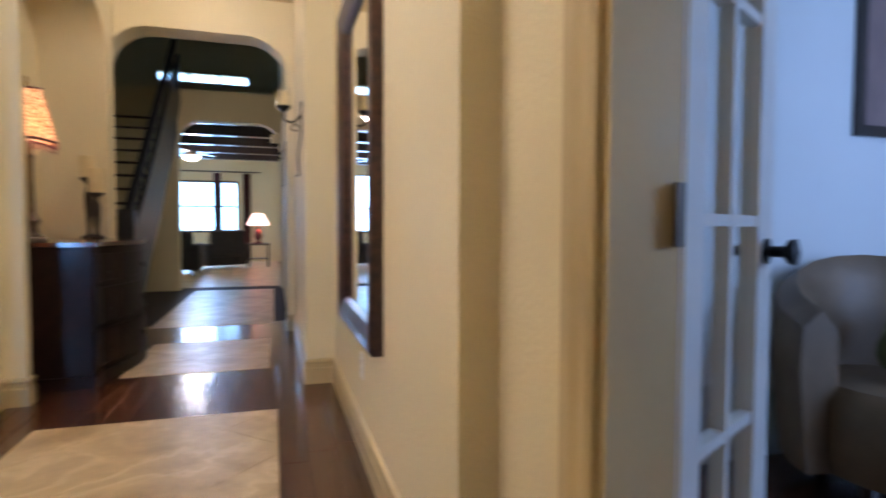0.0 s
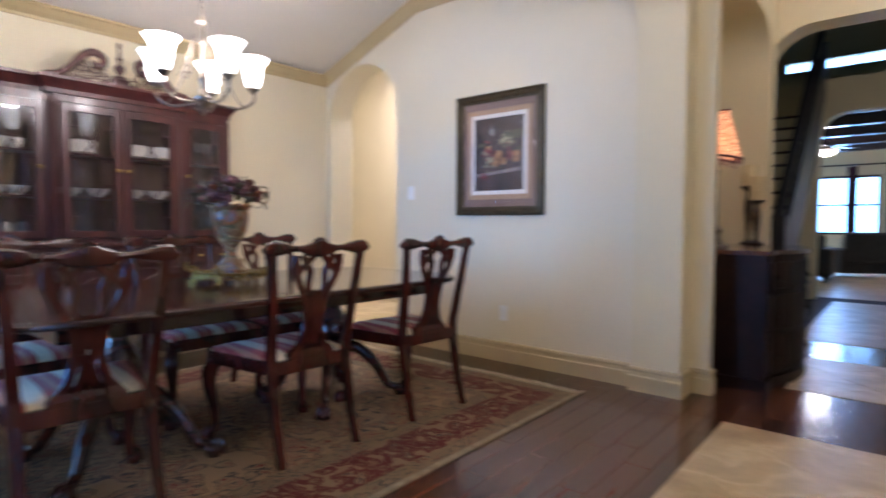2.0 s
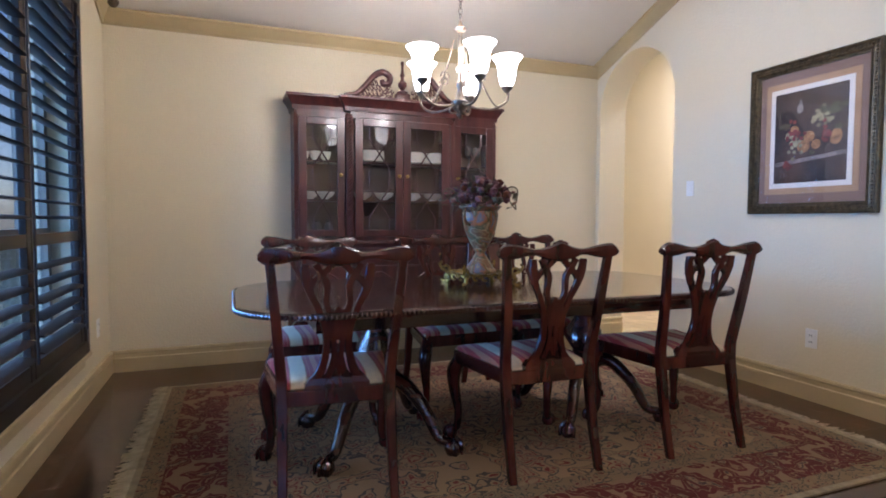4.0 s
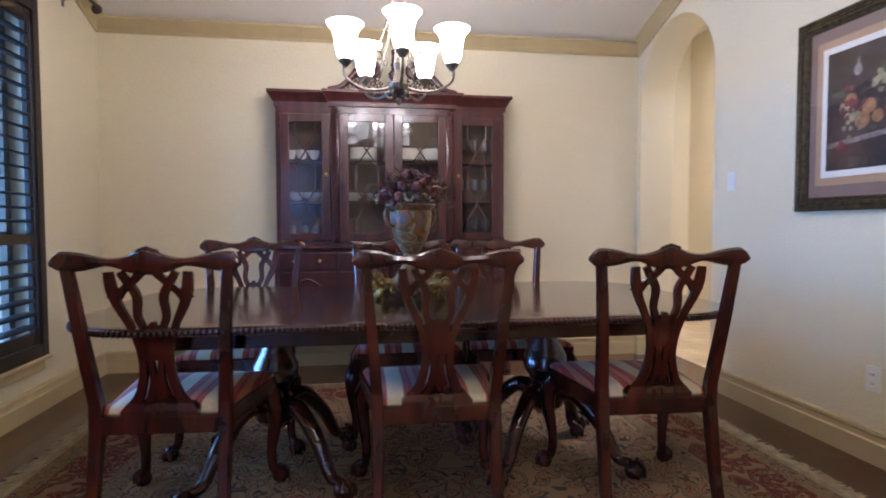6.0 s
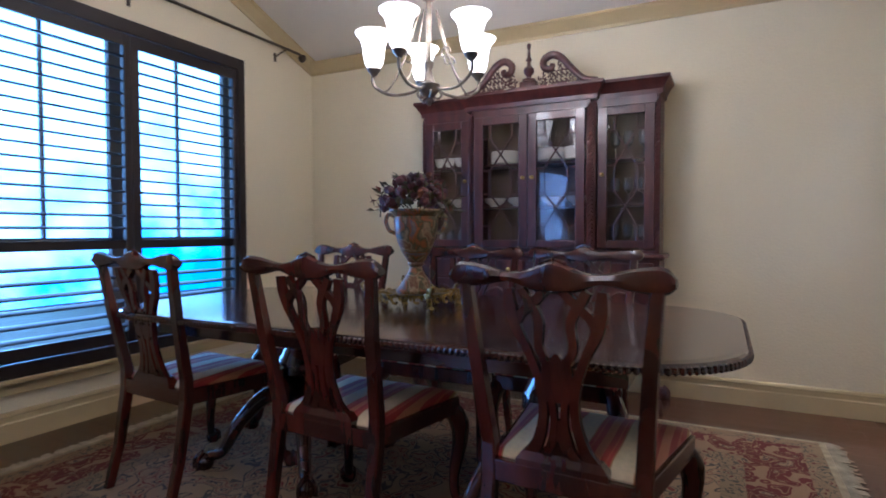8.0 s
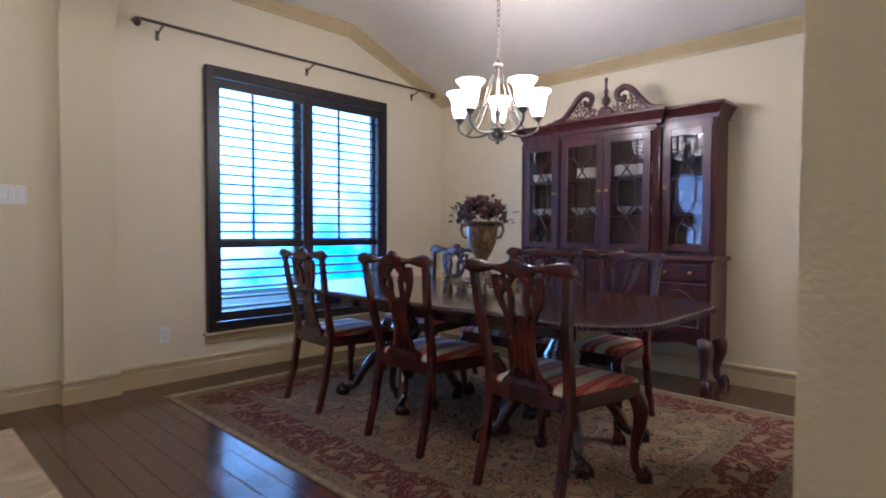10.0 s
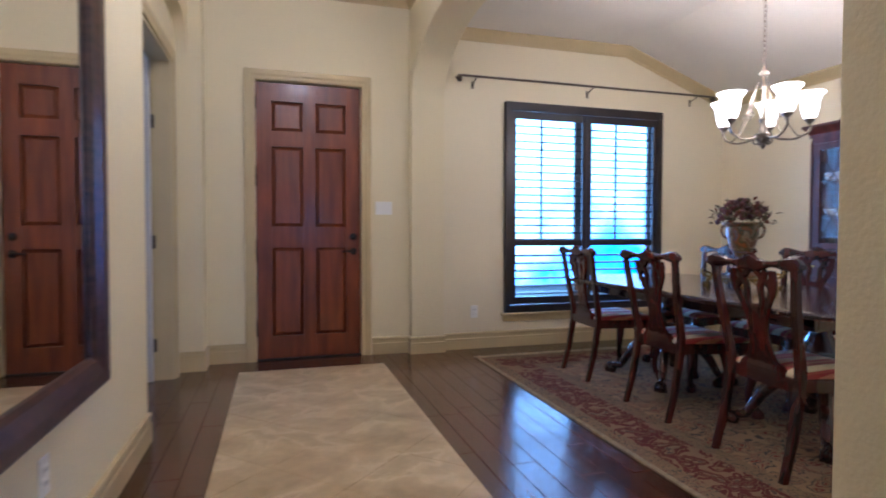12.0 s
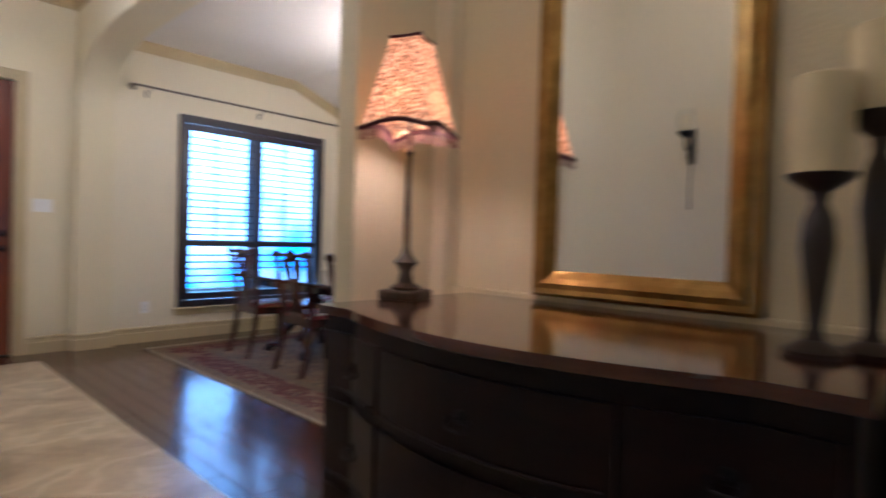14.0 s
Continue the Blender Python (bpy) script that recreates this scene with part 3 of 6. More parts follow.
plate("light_switch", "white three-gang light switch beside the front door", pose(1.583, 0, 1.356), 0.155, 0.12, "switch")
plate("light_switch", "single white light switch beside the passage", pose(4.222, Y_P, 1.378, 0, 0, 180), 0.072, 0.12, "switch")
plate("wall_socket", "white wall socket under the curtain rod", pose(2.475, 0, 0.36), 0.075, 0.12, "outlet")
plate("wall_socket", "white wall socket below the framed picture", pose(3.208, Y_P, 0.39, 0, 0, 180), 0.075, 0.12, "outlet")
plate("wall_socket", "white wall socket under the hall mirror", pose(X_L, -3.17, 0.40, 0, 0, 90), 0.075, 0.12, "outlet")
plate("wall_socket", "white wall socket in the window corner", pose(5.05, 0, 0.40), 0.075, 0.12, "outlet")


# ---- dining chair: front towards +x ----
def ribbon(pts, widths, x0, x1, bm=None, n=6):
    """A flat carved strip in the y-z plane."""
    line = spline([(0, a, b) for a, b in pts], n)
    t, rings = bmesh.new(), []
    for i, p in enumerate(line):
        d = (line[min(i + 1, len(line) - 1)] - line[max(i - 1, 0)]).normalized()
        u = i / (len(line) - 1) * (len(widths) - 1)
        k = min(int(u), len(widths) - 2)
        w = widths[k] + (widths[k + 1] - widths[k]) * (u - k)
        s = Vector((0, -d.z, d.y)) * w / 2
        xm = (x0 + x1) / 2
        rings.append([t.verts.new((x0, *(p + s * 0.8).yz)), t.verts.new((xm, *(p + s).yz)), t.verts.new((x1, *(p + s * 0.8).yz)), t.verts.new((x1, *(p - s * 0.8).yz)), t.verts.new((xm, *(p - s).yz)), t.verts.new((x0, *(p - s * 0.8).yz))])
    for a, b in zip(rings, rings[1:]):
        for k in range(6):
            t.faces.new((a[k], a[(k + 1) % 6], b[(k + 1) % 6], b[k]))
    t.faces.new(rings[0])
    t.faces.new(rings[-1])
    return merge(bm, t)


def lean(bm, base=0.47, k=0.16):
    """Rake the back: it leans away from the table above the seat."""
    for v in bm.verts:
        if v.co.z > base:
            v.co.x -= (v.co.z - base) * k
    return bm


def cabriole(h, knee, ankle, foot, out, bm=None, seg=12):
    """A cabriole leg with a ball foot that bends outwards along +x."""
    pts = [(0, 0, h), (out * 0.55, 0, h * 0.84), (out * 0.6, 0, h * 0.65), (out * 0.25, 0, h * 0.35), (out * 0.35, 0, h * 0.16), (out * 0.75, 0, h * 0.1)]
    line = spline(pts, 5)
    rs = [knee * 0.95, knee * 1.1, knee * 0.85, ankle * 1.05, ankle, ankle * 1.2]
    rad = []
    for i in range(len(line)):
        u = i / (len(line) - 1) * 5
        k = min(int(u), 4)
        rad.append(rs[k] + (rs[k + 1] - rs[k]) * (u - k))
    bm = tube(line, rad, seg, bm)
    f = foot
    lathe([(0.0, 0), (f * 0.75, 0.0), (f, f * 0.55), (f * 0.98, f * 0.95), (f * 0.7, f * 1.5), (0.0, f * 1.75)], seg, bm, (out * 0.85, 0, 0))
    for a in (-50, 0, 50):
        c, s = math.cos(radians(a)), math.sin(radians(a))
        tube(spline([(out * 0.85 + f * 0.4 * c, f * 0.4 * s, f * 1.75), (out * 0.85 + f * 1.02 * c, f * 1.02 * s, f * 1.1), (out * 0.85 + f * 1.05 * c, f * 1.05 * s, f * 0.1)], 3), 0.0045 + f * 0.08, 6, bm)
    return bm


def dining_chair(m, label):
    c = thing("dining_chair", label, "chair", m, "chairs round the dining table")
    X0, X1 = -0.018, 0.016
    # crest rail
    top = spline([(0, -0.287, 0.985), (0, -0.262, 1.010), (0, -0.20, 1.006), (0, -0.12, 0.990), (0, -0.06, 0.998), (0, 0, 1.022), (0, 0.06, 0.998), (0, 0.12, 0.990), (0, 0.20, 1.006), (0, 0.262, 1.010), (0, 0.287, 0.985)], 4)
    low = spline([(0, -0.287, 0.962), (0, -0.262, 0.945), (0, -0.225, 0.948), (0, -0.16, 0.962), (0, -0.10, 0.942), (0, 0, 0.934), (0, 0.10, 0.942), (0, 0.16, 0.962), (0, 0.225, 0.948), (0, 0.262, 0.945), (0, 0.287, 0.962)], 4)
    rings = []
    for a, b in zip(top, low):
        y, h = a.y, a.z - b.z
        rings.append([(X0, y, b.z + h * 0.12), (X0 - 0.006, y, b.z + h * 0.5), (X0 + 0.002, y, a.z - h * 0.12), (-0.001, y, a.z), (X1 - 0.002, y, a.z - h * 0.12), (X1 + 0.004, y, b.z + h * 0.5), (X1, y, b.z + h * 0.12), (-0.001, y, b.z)])
    part("crest_rail", lean(loft(rings)), MAHOG, c, "serpentine carved crest rail with rolled ears", True)
    bm = bmesh.new()
    for k in range(9):
        y = (k - 4) * 0.008
        lathe([(0.0, 0), (0.005, 0.002), (0.006, 0.008), (0.0, 0.013)], 6, bm, (-0.001, y, 1.016 - abs(y) * 0.35))
    part("crest_carving", lean(bm), MAHOG, c, "small carved shell on the crest", True)
    # back posts with raked back legs
    for s in (-1, 1):
        ring = []
        for z, y, x, w in ((0.0, 0.212, -0.085, 0.034), (0.18, 0.21, -0.038, 0.038), (0.42, 0.208, 0, 0.044), (0.5, 0.21, 0, 0.042), (0.75, 0.228, -0.046, 0.036), (0.955, 0.246, -0.078, 0.034)):
            h = w / 2
            ring.append([(x - h, s * y - h, z), (x + h, s * y - h, z), (x + h, s * y + h, z), (x - h, s * y + h, z)])
        bm = loft(ring)
        bmesh.ops.bevel(bm, geom=[e for e in bm.edges if abs(e.verts[0].co.z - e.verts[1].co.z) > 0.02], offset=0.005, segments=1, affect="EDGES")
        part("back_post", bm, MAHOG, c)
    # pierced splat
    a, b = -0.012, 0.010
    bm = bmesh.new()
    for s in (-1, 1):
        ribbon([(s * 0.122, 0.945), (s * 0.118, 0.895), (s * 0.104, 0.84), (s * 0.072, 0.77), (s * 0.047, 0.69), (s * 0.043, 0.61), (s * 0.062, 0.53), (s * 0.092, 0.485)], [0.03, 0.040, 0.034, 0.026, 0.028, 0.030, 0.036, 0.04], a, b, bm)
        ribbon([(s * 0.085, 0.945), (s * 0.068, 0.915), (s * 0.042, 0.865), (s * 0.045, 0.80), (s * 0.030, 0.76), (s * 0.016, 0.74)], [0.026, 0.03, 0.03, 0.026, 0.026, 0.03], a - 0.001, b - 0.001, bm)
        ribbon([(s * 0.02, 0.945), (s * 0.05, 0.915), (s * 0.088, 0.88), (s * 0.108, 0.85)], [0.028, 0.028, 0.028, 0.03], a + 0.001, b + 0.001, bm)
        ribbon([(s * 0.026, 0.77), (s * 0.03, 0.70), (s * 0.016, 0.64), (s * 0.015, 0.58), (s * 0.028, 0.52), (s * 0.045, 0.485)], [0.026, 0.026, 0.024, 0.022, 0.028, 0.044], a - 0.001, b - 0.001, bm)
        for k in range(5):
            lathe([(0, 0), (0.008, 0.003), (0.008, 0.009), (0, 0.012)], 6, bm, (0, s * (0.132 - k * 0.001), 0.925 - k * 0.017))
    ribbon([(0, 0.78), (0, 0.75), (0, 0.70), (0, 0.66)], [0.014, 0.05, 0.055, 0.03], a, b, bm)
    ribbon([(0, 0.60), (0, 0.56), (0, 0.50)], [0.02, 0.05, 0.03], a + 0.001, b + 0.001, bm)
    for z in (0.72, 0.66):
        box(a, b, -0.055, 0.055, z - 0.012, z + 0.006, 0.003, bm)
    part("splat", lean(bm), MAHOG, c, "pierced and carved vase-shaped back splat")
    bm = loft([[(-0.022, -0.125, 0.458), (0.02, -0.125, 0.458), (0.02, 0.125, 0.458), (-0.022, 0.125, 0.458)], [(-0.022, -0.125, 0.475), (0.02, -0.125, 0.475), (0.02, 0.125, 0.475), (-0.022, 0.125, 0.475)], [(-0.016, -0.105, 0.5), (0.014, -0.105, 0.5), (0.014, 0.105, 0.5), (-0.016, 0.105, 0.5)]])
    part("splat_shoe", bm, MAHOG, c)
    # seat frame
    def quad(s, z, grow=0.0):
        return [(0.0 - grow, -0.205 - grow, z), (0.46 + grow, -0.275 - grow, z), (0.46 + grow, 0.275 + grow, z), (0.0 - grow, 0.205 + grow, z)]
    for name, p, q in (("rail_back", (-0.005, -0.19), (-0.005, 0.19)), ("rail_front", (0.45, -0.25), (0.45, 0.25)), ("rail_side", (0.01, -0.20), (0.45, -0.268)), ("rail_side", (0.01, 0.20), (0.45, 0.268))):
        d = (Vector(q) - Vector(p))
        bm = box(0, d.length, -0.014, 0.014, 0.395, 0.458, 0.005)
        part("seat_" + name.split("_")[0], moved(bm, pose(p[0], p[1], 0, 0, 0, math.degrees(math.atan2(d.y, d.x)))), MAHOG, c)
    # upholstered seat
    rings = []
    for g, z in ((-0.012, 0.445), (-0.006, 0.462), (-0.016, 0.478), (-0.05, 0.490), (-0.12, 0.497)):
        q = [Vector(v) for v in quad(0, z, g)]
        ring = []
        for i in range(4):
            for k in range(6):
                ring.append(q[i].lerp(q[(i + 1) % 4], k / 6))
        rings.append(ring)
    part("seat_cushion", loft(rings), SEAT, c, "slip seat in red and cream striped damask", True)
    for s in (-1, 1):
        part("front_leg", moved(cabriole(0.42, 0.036, 0.019, 0.034, 0.07), pose(0.435, s * 0.245, 0, 0, 0, s * 40)), MAHOG, c, "cabriole leg with claw-and-ball foot", True)
    return c


LBL = "carved mahogany dining chair with striped seat, "
first = dining_chair(pose(2.97, -1.22, 0.012, 0, 0, -4), LBL + "near the window")
for x, y, r, tail in ((2.93, -2.148, -1.5, "at the table's middle"), (2.895, -2.964, -3, "near the passage"), (4.19, -1.29, 180, "hutch side, window end"), (4.19, -2.105, 181, "hutch side, middle"), (4.19, -2.71, 179, "hutch side, passage end")):
    tagged(copy_thing(first, pose(x, y, 0.012, 0, 0, r)), LBL + tail)


# ---- dining table ----
def table_ring(hx, hy, r, z, n=8):
    out = []
    for cx, cy, a0 in ((hx - r, hy - r, 0), (-hx + r, hy - r, 90), (-hx + r, -hy + r, 180), (hx - r, -hy + r, 270)):
        for k in range(n + 1):
            a = radians(a0 + 90 * k / n)
            out.append((cx + r * math.cos(a), cy + r * math.sin(a), z))
    return out


tb = thing("dining_table", "polished dark mahogany pedestal dining table with gadrooned edge", "table", pose(3.52, -2.13, 0.012))
HX, HY, RR = 0.62, 1.28, 0.34
bm = loft([table_ring(HX - 0.015, HY - 0.015, RR, 0.728), table_ring(HX, HY, RR, 0.738), table_ring(HX, HY, RR, 0.75), table_ring(HX - 0.008, HY - 0.008, RR, 0.758), table_ring(HX - 0.03, HY - 0.03, RR, 0.760)])
part("tabletop", bm, TABLE, tb, "glossy dark mahogany top with rounded corners")
bm = bmesh.new()
ring = [Vector(p) for p in table_ring(HX + 0.001, HY + 0.001, RR, 0.742, 14)]
for i, p in enumerate(ring):
    q = ring[(i + 1) % len(ring)]
    cnt = max(1, round((q - p).length / 0.019))
    for k in range(cnt):
        c = p.lerp(q, k / cnt)
        d = (q - p).normalized()
        lathe([(0.0, -0.013), (0.007, -0.009), (0.0095, 0.0), (0.007, 0.009), (0.0, 0.013)], 7, bm, c)
part("gadroon_edge", bm, TABLE, tb, "carved beaded rim of the table", True)
for s in (-1, 1):
    part("apron", box(s * 0.47 - 0.012, s * 0.47 + 0.012, -0.98, 0.98, 0.655, 0.728, 0.003), TABLE, tb)
    part("apron", box(-0.458, 0.458, s * 0.968 - 0.012, s * 0.968 + 0.012, 0.655, 0.728, 0.003), TABLE, tb)
for y in (-0.62, 0.62):
    ped = part("pedestal", lathe([(0.10, 0.70), (0.12, 0.66), (0.06, 0.62), (0.055, 0.56), (0.10, 0.48), (0.105, 0.42), (0.06, 0.36), (0.09, 0.32), (0.085, 0.24), (0.04, 0.2), (0.0, 0.19)], 20, at=(0, y, 0)), TABLE, tb, "turned baluster pedestal", True)
    part("bearer", box(-0.46, 0.46, y - 0.05, y + 0.05, 0.695, 0.727, 0.004), TABLE, tb)
    for a in (45, 135, 225, 315):
        pts = spline([(0.05, 0, 0.30), (0.15, 0, 0.31), (0.27, 0, 0.20), (0.35, 0, 0.07), (0.41, 0, 0.055)], 5)
        bm = tube(pts, [0.045 - 0.024 * k / (len(pts) - 1) for k in range(len(pts))], 10)
        lathe([(0, 0), (0.032, 0.0), (0.042, 0.022), (0.04, 0.045), (0.022, 0.066), (0, 0.072)], 12, bm, (0.425, 0, 0))
        for t in (-50, 0, 50):
            c, s = math.cos(radians(t)), math.sin(radians(t))
            tube(spline([(0.425 + 0.015 * c, 0.015 * s, 0.078), (0.425 + 0.044 * c, 0.044 * s, 0.05), (0.425 + 0.046 * c, 0.046 * s, 0.006)], 3), 0.008, 6, bm)
        part("leg", moved(bm, pose(0, y, 0, 0, 0, a)), TABLE, ped, "curved leg with claw-and-ball foot", True)

# ---- rug ----
rug = thing("rug", "beige and dark red floral oriental rug with cream fringe", "rug")
rx0, rx1, ry0, ry1 = 2.345, 4.87, -3.82, -0.43


def frame_bm(x0, x1, y0, y1, w, z0, z1):
    t = bmesh.new()
    c = [(x0, y0, 1, 1), (x1, y0, -1, 1), (x1, y1, -1, -1), (x0, y1, 1, -1)]
    rings = [[t.verts.new((x + sx * d, y + sy * d, z)) for d, z in ((0, z0), (0, z1), (w, z1), (w, z0))] for x, y, sx, sy in c]
    for i in range(4):
        a, b = rings[i], rings[(i + 1) % 4]
        for k in range(4):
            t.faces.new((a[k], a[(k + 1) % 4], b[(k + 1) % 4], b[k]))
    return t


z = 0.0
o = 0.0
for name, w, mm, zt, lb in (("binding", 0.03, RUG_EDGE, 0.010, "tan bound edge"), ("outer_guard", 0.09, RUG_TAN, 0.0105, "tan patterned guard band"), ("red_border", 0.26, RUG_RED, 0.011, "dark red floral border"), ("inner_guard", 0.10, RUG_TAN, 0.0115, "tan inner guard band")):
    part(name, frame_bm(rx0 + o, rx1 - o, ry0 + o, ry1 - o, w, 0.001, zt), mm, rug, lb)
    o += w
part("field", box(rx0 + o, rx1 - o, ry0 + o, ry1 - o, 0.001, 0.012), RUG_FIELD, rug, "beige floral field")
rnd = random.Random(5)
for y, s in ((ry0, -1), (ry1, 1)):
    bm = bmesh.new()
    x = rx0 + 0.004
    while x < rx1:
        j, ln = rnd.uniform(-0.02, 0.02), rnd.uniform(0.055, 0.09)
        tube([(x, y, 0.008), (x + j * 0.4, y + s * ln * 0.5, 0.007), (x + j, y + s * ln, 0.004)], [0.0055, 0.0045, 0.003], 5, bm)
        x += 0.009
    part("fringe", bm, FRINGE, rug, "knotted cream fringe")

# ---- china hutch: local x along its width, front towards -y ----
hutch = thing("china_hutch", "tall mahogany china hutch with glazed doors and scrolled pediment", "cabinet", pose(5.428, -2.137, 0, 0, 0, -90))
W2 = 0.845
FU, FC = -0.245, -0.295      # front of side sections, of the centre section
CX = 0.425                 # half width of the centre section
ZB, ZM, ZT = 0.36, 0.96, 1.965
for x in (-W2, W2 - 0.022):
    part("side_panel", box(x, x + 0.022, FU, 0, ZM, ZT, 0.001), MAHOGH, hutch)
for x in (-CX - 0.011, CX - 0.011):
    part("divider", box(x, x + 0.022, FU + 0.004, -0.012, ZM + 0.02, ZT - 0.02, 0.001), MAHOGH, hutch)
bm = bmesh.new()
box(-W2 + 0.022, W2 - 0.022, FU, -0.012, ZM, ZM + 0.02, 0, bm)
box(-CX, CX, FC, FU + 0.002, ZM, ZM + 0.03, 0, bm)
part("bottom_board", bm, MAHOGH, hutch)
bm = box(-W2 + 0.022, W2 - 0.022, FU, -0.012, ZT - 0.02, ZT)
box(-CX, CX, FC, FU + 0.002, ZT - 0.05, ZT, 0, bm)
for x0_, x1_ in ((-W2 + 0.02, -CX - 0.03), (CX + 0.03, W2 - 0.02)):
    box(x0_, x1_, FU - 0.018, FU + 0.002, ZT - 0.054, ZT - 0.001, 0, bm)
part("top_board", bm, MAHOGH, hutch)
part("back_panel", box(-W2 + 0.022, W2 - 0.022, -0.012, 0, ZM, ZT), BACKP, hutch, "brown back panel")
for zz in (1.27, 1.575):
    part("shelf", box(-W2 + 0.024, W2 - 0.024, FU + 0.05, -0.013, zz, zz + 0.014, 0.002), MAHOGH, hutch)


def glazed_door(x0, x1, y, knob):
    """A glazed door with a lattice of thin bars."""
    z0, z1, s = ZM + 0.035, ZT - 0.055, 0.062
    bm = bmesh.new()
    for a, b, c, d in ((x0, x0 + s, z0, z1), (x1 - s, x1, z0, z1), (x0 + s, x1 - s, z0, z0 + s * 0.8), (x0 + s, x1 - s, z1 - s * 0.9, z1)):
        box(a, b, y, y + 0.02, c, d, 0.003, bm)
    dr = part("glazed_door", bm, MAHOGH, hutch, "mahogany door with latticed glass")
    gx0, gx1, g0, g1 = x0 + s, x1 - s, z0 + s * 0.8, z1 - s * 0.9
    pn = part("pane", box(gx0, gx1, y + 0.011, y + 0.014, g0, g1), GLASS, dr)
    pn.visible_shadow = False
    xm, w, h = (gx0 + gx1) / 2, gx1 - gx0, g1 - g0
    e = 0.2 * w
    bm = bmesh.new()

    def bar(*p):
        tube([(gx0 + w * u, y + 0.006, g0 + h * v) for u, v in p], 0.0062, 6, bm)
    for u in (0.2, 0.8):
        bar((u, 0), (u, 0.12), (0.5, 0.27), (1 - u, 0.40), (1 - u, 0.60), (0.5, 0.74), (u, 0.88), (u, 1.0))
    for u0, u1 in ((0, 0.2), (0.8, 1)):
        for v in (0.12, 0.40, 0.60, 0.88):
            bar((u0, v), (u1, v))
    part("lattice", bm, MAHOGH, dr, "", True)
    bm = moved(lathe([(0, 0), (0.013, 0), (0.014, 0.003), (0.006, 0.006), (0.006, 0.014), (0.012, 0.02), (0.009, 0.027), (0, 0.029)], 14), pose(x1 - s / 2 if knob > 0 else x0 + s / 2, y, (z0 + z1) / 2 + 0.02, 90))
    part("knob", bm, BRASS, dr, "small brass knob", True)


glazed_door(-W2 + 0.03, -CX - 0.035, FU - 0.02, 1)
glazed_door(-CX + 0.035, -0.002, FC - 0.02, 1)
glazed_door(0.002, CX - 0.035, FC - 0.02, -1)
glazed_door(CX + 0.035, W2 - 0.03, FU - 0.02, -1)
for x, y in ((-CX, FC), (CX, FC), (-W2 + 0.014, FU), (W2 - 0.014, FU)):
    bm = box(x - 0.03, x + 0.03, y, y + 0.055, ZM, ZT - 0.02, 0.003) if abs(x) < 0.5 else box(x - 0.014, x + 0.014, y - 0.012, y + 0.01, ZM, ZT - 0.02, 0.002)
    k = ZM + 0.03
    while k < ZT - 0.05:
        tube([(x - 0.014, y - 0.006, k), (x + 0.014, y - 0.01, k + 0.03)], 0.011, 6, bm)
        k += 0.026
    part("pilaster", bm, MAHOGH, hutch, "rope-carved pilaster", True)
COR = [(0, 0), (0.012, 0.0), (0.016, 0.03), (0.03, 0.055), (0.05, 0.085), (0.058, 0.09), (0.058, 0.11), (0, 0.11)]
bm = sweep(COR, [(-W2, 0, ZT), (-W2, FU, ZT), (-CX - 0.03, FU, ZT), (-CX - 0.03, FC - 0.005, ZT), (CX + 0.03, FC - 0.005, ZT), (CX + 0.03, FU, ZT), (W2, FU, ZT), (W2, 0, ZT)])
box(-W2, W2, FU, 0, ZT, ZT + 0.105, 0, bm)
box(-CX - 0.03, CX + 0.03, FC - 0.005, FU + 0.001, ZT, ZT + 0.105, 0, bm)
part("cornice", bm, MAHOGH, hutch, "stepped moulded cornice")
# swan-neck pediment
y = FC - 0.02
for s in (-1, 1):
    crest = spline([(s * 0.47, y, ZT + 0.115), (s * 0.38, y, ZT + 0.135), (s * 0.30, y, ZT + 0.21), (s * 0.235, y, ZT + 0.285), (s * 0.17, y, ZT + 0.315), (s * 0.115, y, ZT + 0.285), (s * 0.12, y, ZT + 0.235), (s * 0.165, y, ZT + 0.225), (s * 0.175, y, ZT + 0.255)], 7)
    bm = tube(crest, [0.018 + 0.008 * math.sin(math.pi * k / (len(crest) - 1)) for k in range(len(crest))], 10)
    scroll = part("pediment_scroll", bm, MAHOGH, hutch, "carved swan-neck scroll", True)
    bm = bmesh.new()
    r2 = random.Random(11)
    edge_u, edge_v = [0.10, 0.13, 0.17, 0.235, 0.30, 0.38, 0.47], [0.19, 0.24, 0.305, 0.275, 0.20, 0.13, 0.11]
    v = 0.118
    while v < 0.3:
        u = 0.085 + (0.012 if int(v * 1000) % 2 else 0)
        while u < 0.46:
            if v < np.interp(u, edge_u, edge_v) - 0.008 and not (u < 0.2 and v > 0.2):
                a0, rr = r2.uniform(0, 6), r2.uniform(0.015, 0.021)
                tube([(s * u + rr * (1 - q / 11) * math.cos(a0 + q * 0.66), y + 0.012, ZT + v + rr * (1 - q / 11) * math.sin(a0 + q * 0.66)) for q in range(9)], 0.006, 5, bm)
            u += 0.031
        v += 0.027
    part("fretwork", bm, MAHOGH, scroll, "pierced leaf carving", True)
bm = box(-0.06, 0.06, y, y + 0.06, ZT + 0.105, ZT + 0.165, 0.008)
box(-0.10, 0.10, y + 0.004, y + 0.055, ZT + 0.105, ZT + 0.13, 0.005, bm)
lathe([(0.045, 0.165), (0.045, 0.18), (0.018, 0.19), (0.016, 0.2), (0.034, 0.225), (0.036, 0.25), (0.014, 0.275), (0.012, 0.30), (0.022, 0.31), (0.012, 0.33), (0.009, 0.38), (0.014, 0.40), (0.012, 0.42), (0, 0.428)], 18, bm, (0, y + 0.03, ZT))
part("finial", bm, MAHOGH, hutch, "turned urn finial", True)
